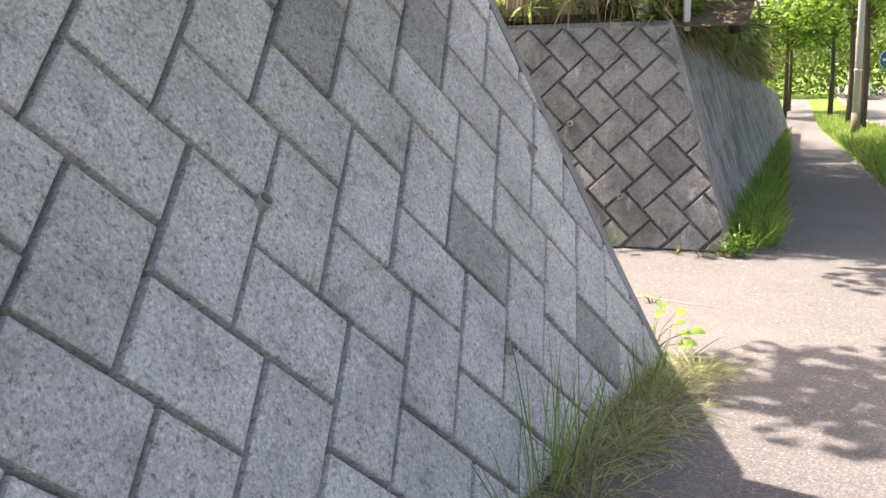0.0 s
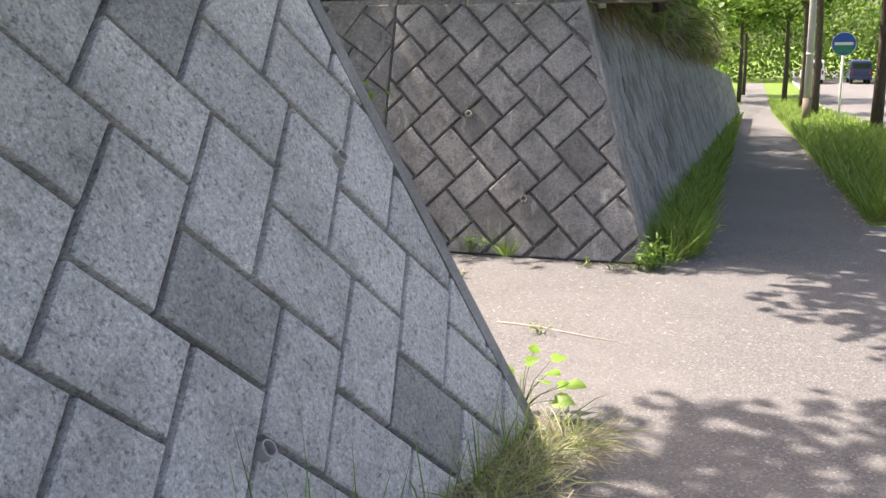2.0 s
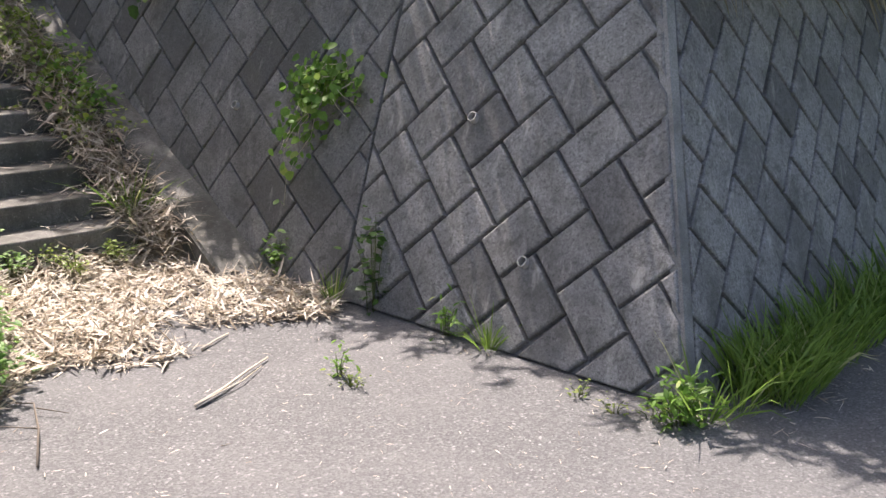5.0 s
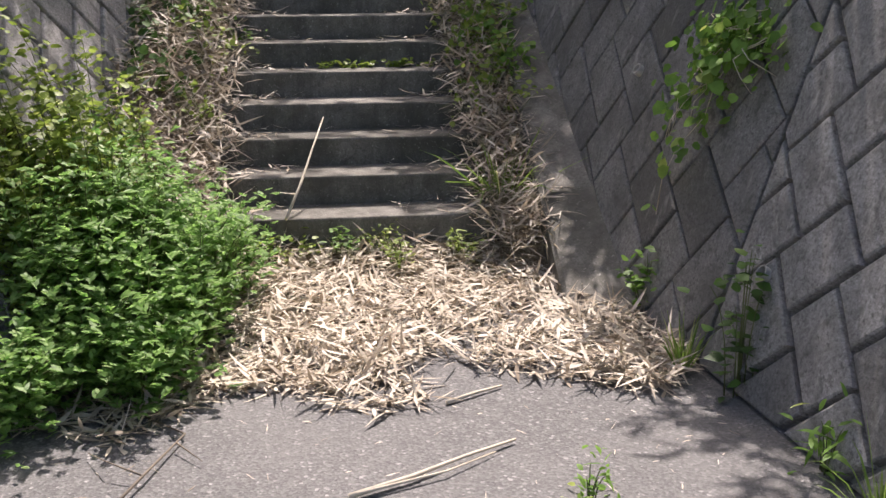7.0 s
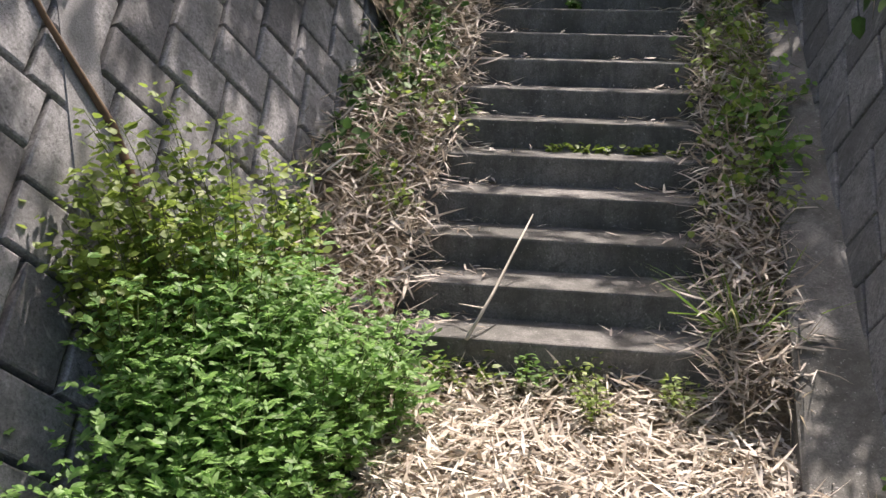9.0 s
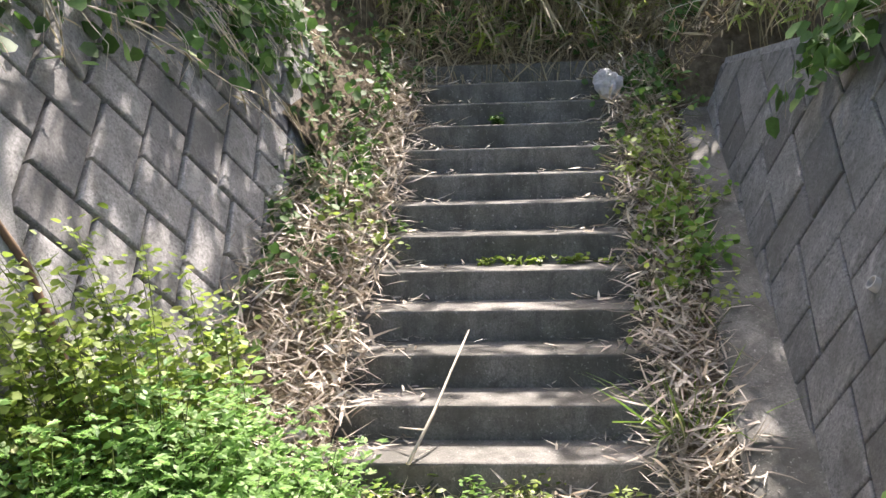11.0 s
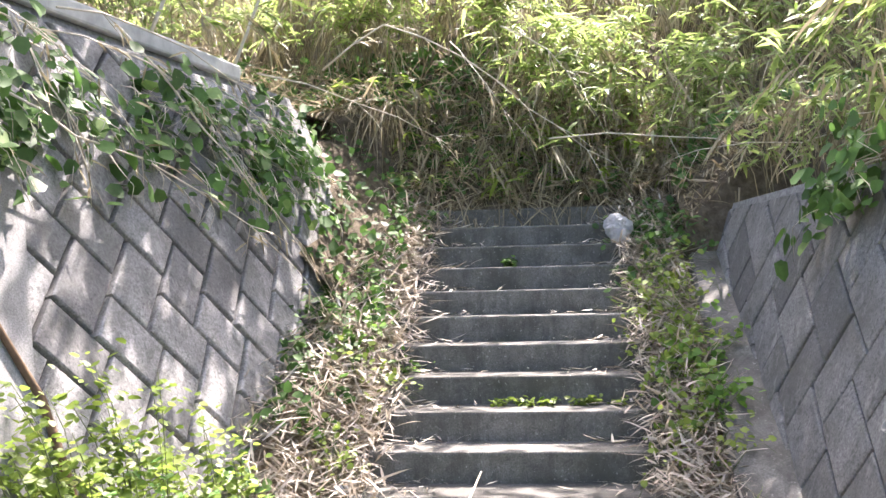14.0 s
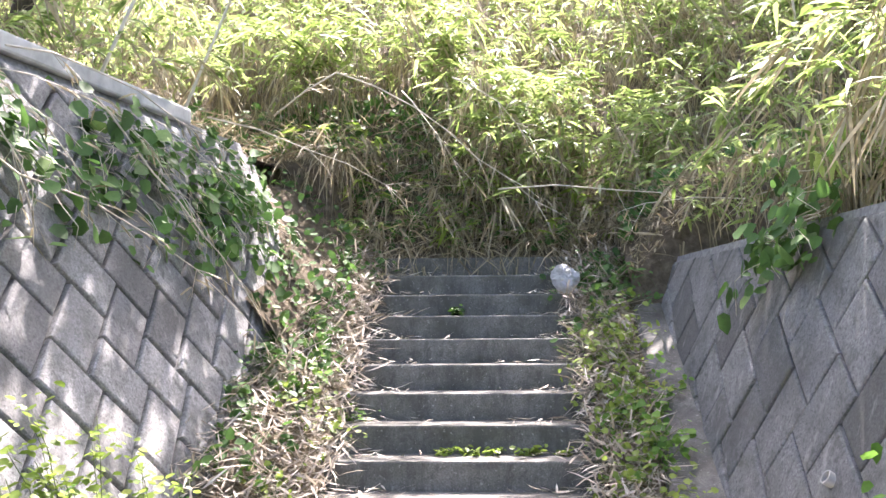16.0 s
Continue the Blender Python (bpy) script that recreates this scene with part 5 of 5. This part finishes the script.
dead_culm([(-2.0, 8.75, 2.1), (-2.08, 8.55, 2.05), (-2.13, 8.45, 1.8)], ON_WALL, 3)


# ---- street beyond ----
def along(s, u, dz=0.0):
    p = C + WALK * s + SIDE * u
    return Vector((p.x, p.y, fall(p.x, p.y) + dz))


M_ROAD = M_ASPH
strip("road", M_ROAD, 4.3, 11.5, -30.0, 120.0, 0.03, "pale grey asphalt road beside the verge", "road")
M_KERB = plain("kerb_concrete", (0.42, 0.41, 0.39), 0.9)


def kerb(u):
    verts, faces = [], []
    n = 60
    for i in range(n + 1):
        s = -20 + 120 * i / n
        for du, dz in ((0, -0.12), (0, 0.06), (0.02, 0.08), (0.15, 0.08), (0.17, -0.12)):
            verts.append(tuple(along(s, u + du, dz)))
        if i:
            a = 5 * i
            faces += [(a - 5 + k, a - 4 + k, a + 1 + k, a + k) for k in range(4)]
    tagged(from_lists("kerb", verts, faces, M_KERB), "grey concrete kerb between verge and road", "kerb", kind="structure")


kerb(4.1)


def grass_band(name, n, s0, s1, u0, u1, height, label, power=1.6):
    s = s0 + (s1 - s0) * RNG.random(n) ** power
    u = RNG.uniform(u0, u1, n)
    pos = np.array([along(a, b) for a, b in zip(s, u)])
    ang = RNG.uniform(0, 6.283, n)
    dirs = np.stack([np.cos(ang) * 0.5, np.sin(ang) * 0.5, np.ones(n)], 1)
    ln = height * RNG.uniform(0.5, 1.25, n)
    ob = part(name, leaf_mesh(name, pos, dirs, ln, (0.010 + 0.0006 * s) * RNG.uniform(0.7, 1.3, n), RNG.uniform(0.05, 0.5, n)), M_GRASS)
    return tagged(ob, label, "grass", kind="stuff")


grass_band("grass", 7500, 0.3, 30.0, 0.02, 0.34, 0.42, "strip of bright green grass between wall and sidewalk")
grass_band("grass", 18000, 2.8, 50.0, 1.78, 3.9, 0.5, "rough green grass on the verge between sidewalk and road")
edge = np.array([tuple(along(RNG.uniform(2.3, 14), 1.70 + RNG.normal(0, 0.06), 0.012)) for _ in range(420)] + [tuple(along(RNG.uniform(0, 12), 0.36 + RNG.normal(0, 0.05), 0.012)) for _ in range(420)])
litter("leaf_litter", edge, 0.06, M_DRY, "dry leaves along the edges of the sidewalk", lift=0.15)
for s, u in ((-0.05, 0.10), (0.12, 0.16), (0.3, 0.12), (0.55, 0.2)):
    tuft("grass_tuft", along(s, u), 34, 0.40, 0.26, M_GRASS, "bright grass tuft at the corner of the wall", "grass", 0.009, 0.5, "grass at the wall corner")
leafy_plant("weed", along(-0.12, 0.02), 14, 0.22, 0.14, 0.09, 0.02, 12, M_WEED, "bright green weed at the corner of the wall", "weed", 0.1, 1.0)


def tree(at, height, crown, radius, trunk_r, leaves, label, lean=(0, 0, 0), squash=0.75, leaf=0.10, material=None, bark=None):
    """A broadleaf tree: tapered trunk, limbs, and a crown of separate leaf sprays."""
    thing = new("tree")
    thing.location = at
    top = Vector(lean) + Vector((0, 0, height))
    path = [Vector((0, 0, -0.2))] + [top * t + Vector((0.05 * math.sin(5 * t), 0.05 * math.cos(4 * t), 0)) for t in (0.2, 0.4, 0.6, 0.8, 1.0)]
    tubes("trunk", [path], trunk_r, bark or M_BARK, thing, 10, 0.55)
    mid = Vector(lean) + Vector((0, 0, crown))
    hubs = []
    for i in range(9):
        a, e = 6.283 * i / 9 + RNG.uniform(-0.3, 0.3), RNG.uniform(-0.5, 0.9)
        r = radius * RNG.uniform(0.45, 0.95)
        h = mid + Vector((math.cos(a) * r * math.cos(e), math.sin(a) * r * math.cos(e), math.sin(e) * r * squash))
        hubs.append(h)
        start = path[3].lerp(path[5], RNG.random())
        tubes("limb", [[start, start.lerp(h, 0.5) + Vector((0, 0, 0.15)), h]], trunk_r * 0.35, bark or M_BARK, thing, 5, 0.75)
    hubs.append(mid + Vector((0, 0, radius * squash * 0.6)))
    k = leaves
    which = RNG.integers(0, len(hubs), k)
    off = RNG.normal(0, 1, (k, 3))
    off *= (RNG.random(k)[:, None] ** 0.45) * radius * 0.50 / np.maximum(np.linalg.norm(off, axis=1, keepdims=True), 1e-6)
    off[:, 2] *= 0.7
    pos = np.array([tuple(h) for h in hubs])[which] + off
    part("crown", round_leaf_mesh("crown", pos, RNG.normal(0, 0.6, (k, 3)) + np.array([0, 0, 0.8]), leaf * RNG.uniform(0.5, 1.3, k)), material or M_TREE, thing)
    return tagged(thing, label, "tree")


# tree behind the corner of the wall, shading the mouth of the sidewalk
p = C - FWD * 0.2 - f_out * 1.7
tree((p.x, p.y, TOP_R + 0.1), 2.6, 3.0, 1.35, 0.06, 2600, "tree leaning out over the corner of the wall", tuple(f_out * 1.1 - FWD * 0.5), 0.7, 0.08)

# street trees on the verge
tree(along(7.2, 3.6), 5.5, 5.6, 2.6, 0.17, 6500, "street tree with dark trunk and bright green crown on the verge", leaf=0.11)
for s, u, r in ((20, 3.75, 2.8), (31, 2.9, 2.8), (42, 3.0, 3.0), (54, 2.6, 3.0)):
    tree(along(s, u), 6.0, 5.8, r, 0.16, 3200, "street tree with bright green crown along the sidewalk", leaf=0.15)
for s, u in ((52, 0.1), (60, 0.3)):
    tree(along(s, u), 6.0, 5.0, 2.6, 0.13, 2200, "tree with slender trunk beside the sidewalk", leaf=0.16)
# trees on the bank above the walls
for s, u, z, r, n in ((2.6, -1.9, 3.9, 1.5, 2600), (6.5, -1.8, 4.2, 1.9, 4200), (9.4, -1.9, 4.3, 1.9, 3600), (12.4, -1.7, 4.4, 2.2, 4200), (15.8, -1.8, 4.5, 2.2, 3600), (19.5, -1.6, 4.6, 2.4, 3600)):
    p = along(s, u)
    p.z = TOP_R + 0.2 - SINK * s
    tree(p, z - TOP_R, z - TOP_R + 0.6, r, 0.09, n, "tree leaning out over the wall along the sidewalk", tuple(SIDE * 1.1), 0.8, 0.10)
p = E + LWD * 2.7 - l_out * 1.9
tree((p.x, p.y, TOP_L + 0.1), 2.3, 2.8, 1.15, 0.07, 1050, "small tree leaning out over the wall beside the stairs", tuple(l_out * 1.6 - LWD * 0.6 + Vector((0.1, 0.85, 0.0))), 0.6, 0.075)
p = E + LWD * 5.6 - l_out * 2.2
tree((p.x, p.y, TOP_L + 0.4), 2.4, 2.7, 1.5, 0.07, 420, "small tree on the bank beside the stairs", tuple(l_out * 0.8), 0.6, 0.075)

# Added trees, crowns out of view, to shade right wall and bank
for a, b, z, r, n in ((4.7, 2.7, 5.8, 1.4, 4200), (3.2, 3.6, 5.6, 1.3, 2000), (7.7, 3.6, 7.0, 1.7, 3000)):
    p = bank_point(a, b)
    tree(tuple(p), z - p.z - 0.3, z - p.z, r, 0.014, n, "slender pale-stemmed tree added on the bank, crown out of view, to shade wall and bank", (0.1, -0.1, 0), 0.7, 0.075, bark=M_TWIG)
# Added leaning crowns above the view, casting shade on the left wall
for u, a, b, z, r, n in ((5.6, 2.1, -1.5, 5.0, 1.15, 800), (6.6, 3.5, -1.4, 5.3, 1.15, 1500)):
    q = E + LWD * u - l_out * 1.7
    c = S1 + D * a + R * b - q
    tree((q.x, q.y, TOP_L), z - TOP_L - 0.4, z - TOP_L, r, 0.014, n, "slender pale-stemmed leaning tree added out of view to shade the left wall", (c.x, c.y, 0), 0.6, 0.07, bark=M_TWIG)


# Added tree, its sparse crown out of view, to dapple the steps
p = bank_point(7.2, 2.8)
tree(tuple(p), 6.3 - p.z - 0.3, 6.3 - p.z, 1.25, 0.016, 380, "slender pale-stemmed bending tree added, crown out of view, to dapple the stairs with shade", tuple(R * -1.9 - D * 2.1), 0.6, 0.075, bark=M_TWIG)


def hedge(name, n, s0, s1, u0, u1, h, label, leaf=0.22):
    """A far mass of foliage, uneven along its top."""
    s, u = RNG.uniform(s0, s1, n), RNG.uniform(u0, u1, n)
    pos = []
    for a, b in zip(s, u):
        top = h * (0.75 + 0.35 * noise.noise(Vector((a * 0.14, b * 0.14, 3.1))))
        pos.append(tuple(along(a, b, top * RNG.random() ** 0.7)))
    ob = part(name, round_leaf_mesh(name, pos, RNG.normal(0, 0.6, (n, 3)) + np.array([-0.3, -0.6, 0.6]), leaf * RNG.uniform(0.5, 1.4, n)), M_TREE)
    return tagged(ob, label, "trees", kind="stuff")


hedge("far_woods", 18000, 15, 95, 13.0, 19.0, 7.0, "bright green trees across the road", 0.15)
hedge("far_woods", 18000, 82, 96, -14.0, 14.0, 10.0, "bright green trees where the road bends away", 0.20)
hedge("far_woods", 5000, 34, 70, -7.0, -0.6, 6.0, "trees beside the far end of the sidewalk", 0.16)
hedge("hedge", 5000, -40, 20, 13.0, 18.0, 6.0, "green trees lining the other side of the road", 0.3)

# ---- pole, sign, vehicles ----
M_POLE = plain("concrete_pole", (0.46, 0.45, 0.43), 0.8)
M_STEEL = plain("painted_steel", (0.62, 0.62, 0.60), 0.4)
M_BLUE = plain("sign_blue", (0.03, 0.10, 0.42), 0.35, vary=0.1)
M_GREEN = plain("sign_green", (0.02, 0.22, 0.16), 0.35, vary=0.1)
M_WHITE = plain("white_paint", (0.78, 0.78, 0.76), 0.4, vary=0.08)
M_NAVY = plain("navy_paint", (0.03, 0.045, 0.10), 0.25, vary=0.1)
M_GLASS = plain("dark_glass", (0.015, 0.02, 0.025), 0.08, vary=0.05)
M_TYRE = plain("tyre", (0.02, 0.02, 0.02), 0.85)


def utility_pole(at):
    thing = new("utility_pole")
    thing.location = at
    tubes("shaft", [[(0, 0, -0.4), (0, 0, 4.0), (0, 0, 10.5)]], 0.125, M_POLE, thing, 18, 0.4)
    tubes("sleeve", [[(0, 0, 0.05), (0, 0, 0.9)]], 0.135, plain("pole_sleeve", (0.20, 0.17, 0.12), 0.8), thing, 18, 0.02)
    for z in (2.2, 5.0):
        tubes("band", [[(0, 0, z), (0, 0, z + 0.06)]], 0.128, M_STEEL, thing, 18, 0.0)
    return tagged(thing, "tall grey concrete utility pole on the verge", "utility pole")


def road_sign(at, yaw):
    thing = new("road_sign")
    tubes("post", [[(0, 0, -0.3), (0, 0, 2.75)]], 0.035, M_WHITE, thing, 12, 0.0)
    for nm, r, y, mt, zs in (("disc", 0.32, -0.05, M_BLUE, 1.0), ("rim", 0.335, -0.045, M_WHITE, 1.0)):
        bm = bmesh.new()
        bmesh.ops.create_cone(bm, cap_ends=True, segments=40, radius1=r, radius2=r, depth=0.012)
        bmesh.ops.rotate(bm, verts=bm.verts, cent=(0, 0, 0), matrix=Matrix.Rotation(radians(90), 3, "X"))
        bmesh.ops.translate(bm, verts=bm.verts, vec=(0, y, 2.45))
        part(nm, bm, mt, thing)
    part("bar", box_bm(-0.25, 0.25, -0.064, -0.058, 2.42, 2.50), M_WHITE, thing)
    part("plate", box_bm(-0.24, 0.24, -0.066, -0.060, 2.20, 2.41, 0.002), M_GREEN, thing)
    thing.matrix_world = Matrix.Translation(at) @ Matrix.Rotation(yaw, 4, "Z")
    return tagged(thing, "round blue road sign with a white bar on a white post", "road sign")


yaw_walk = math.atan2(-WALK.x, WALK.y)
utility_pole(along(25.5, 2.37))
road_sign(along(23.7, 3.16), yaw_walk)


def van(at, yaw, paint, label):
    thing = new("van")
    bm = bmesh.new()
    prof = [(-2.1, 0.35), (-2.1, 1.0), (-1.95, 1.75), (-1.6, 1.88), (0.9, 1.86), (1.5, 1.15), (2.05, 1.0), (2.15, 0.4)]
    a = [bm.verts.new((-0.84 if z < 1.1 else -0.72, y, z)) for y, z in prof]
    b = [bm.verts.new((0.84 if z < 1.1 else 0.72, y, z)) for y, z in prof]
    bm.faces.new(a)
    bm.faces.new(list(reversed(b)))
    for i in range(len(prof)):
        j = (i + 1) % len(prof)
        bm.faces.new((a[i], b[i], b[j], a[j]))
    bmesh.ops.recalc_face_normals(bm, faces=bm.faces)
    bmesh.ops.bevel(bm, geom=list(bm.edges), offset=0.05, segments=2, affect="EDGES")
    part("body", bm, paint, thing)
    part("rear_window", box_bm(-0.62, 0.62, -2.06, -1.96, 1.10, 1.62, 0.02), M_GLASS, thing)
    for x in (-0.79, 0.75):
        part("side_window", box_bm(x, x + 0.04, -1.6, 0.9, 1.12, 1.6, 0.01), M_GLASS, thing)
    part("bumper", box_bm(-0.82, 0.82, -2.2, -2.08, 0.35, 0.6, 0.03), paint, thing)
    for x in (-0.72, 0.58):
        part("tail_light", box_bm(x, x + 0.14, -2.13, -2.08, 0.75, 1.05, 0.01), plain("tail_light_red", (0.35, 0.02, 0.02), 0.3), thing)
        for y in (-1.35, 1.35):
            bm = bmesh.new()
            bmesh.ops.create_cone(bm, cap_ends=True, segments=20, radius1=0.31, radius2=0.31, depth=0.2)
            bmesh.ops.rotate(bm, verts=bm.verts, cent=(0, 0, 0), matrix=Matrix.Rotation(radians(90), 3, "Y"))
            bmesh.ops.translate(bm, verts=bm.verts, vec=(x + 0.07, y, 0.31))
            part("wheel", bm, M_TYRE, thing)
    thing.matrix_world = Matrix.Translation(at) @ Matrix.Rotation(yaw, 4, "Z")
    return tagged(thing, label, "van")


van(along(80.0, 5.5, 0.03), yaw_walk, M_WHITE, "white van standing on the far road")
van(along(80.0, 9.0, 0.03), yaw_walk, M_NAVY, "dark blue van standing on the far road")


# ---- shed and posts above the wall beyond the stairs ----
M_CREAM = plain("cream_siding", (0.62, 0.58, 0.47), 0.6, vary=0.15)


def build_shed():
    shed = new("shed")
    o = C - FWD * 1.45 - f_out * 1.15
    turn = Matrix((-FWD, -f_out, Vector((0, 0, 1)))).transposed().to_4x4()
    for i in range(8):
        st = part("slat", box_bm(0.0, 1.9, -0.012, 0.03, TOP_R - 0.02 + 0.115 * i, TOP_R + 0.092 + 0.115 * i, 0.006), M_CREAM, shed)
    part("body", box_bm(0.01, 1.89, 0.03, 1.4, TOP_R - 0.1, TOP_R + 0.95), M_CREAM, shed)
    part("roof", box_bm(-0.1, 2.0, -0.1, 1.5, TOP_R + 0.95, TOP_R + 1.0, 0.01), M_STEEL, shed)
    shed.matrix_world = Matrix.Translation((o.x, o.y, 0)) @ turn
    tagged(shed, "low cream shed with horizontal slats above the wall", "shed")


build_shed()
for u, r, mt, lab in ((-0.95, 0.05, M_WHITE, "white post standing behind the top of the wall"), (-0.55, 0.03, M_STEEL, "thin pale post standing behind the top of the wall")):
    p = C + FWD * u - f_out * 0.85
    post = part("post", box_bm(-r, r, -r, r, -0.1, 1.3, 0.006), mt)
    post.location = (p.x, p.y, TOP_R)
    tagged(post, lab, "post")
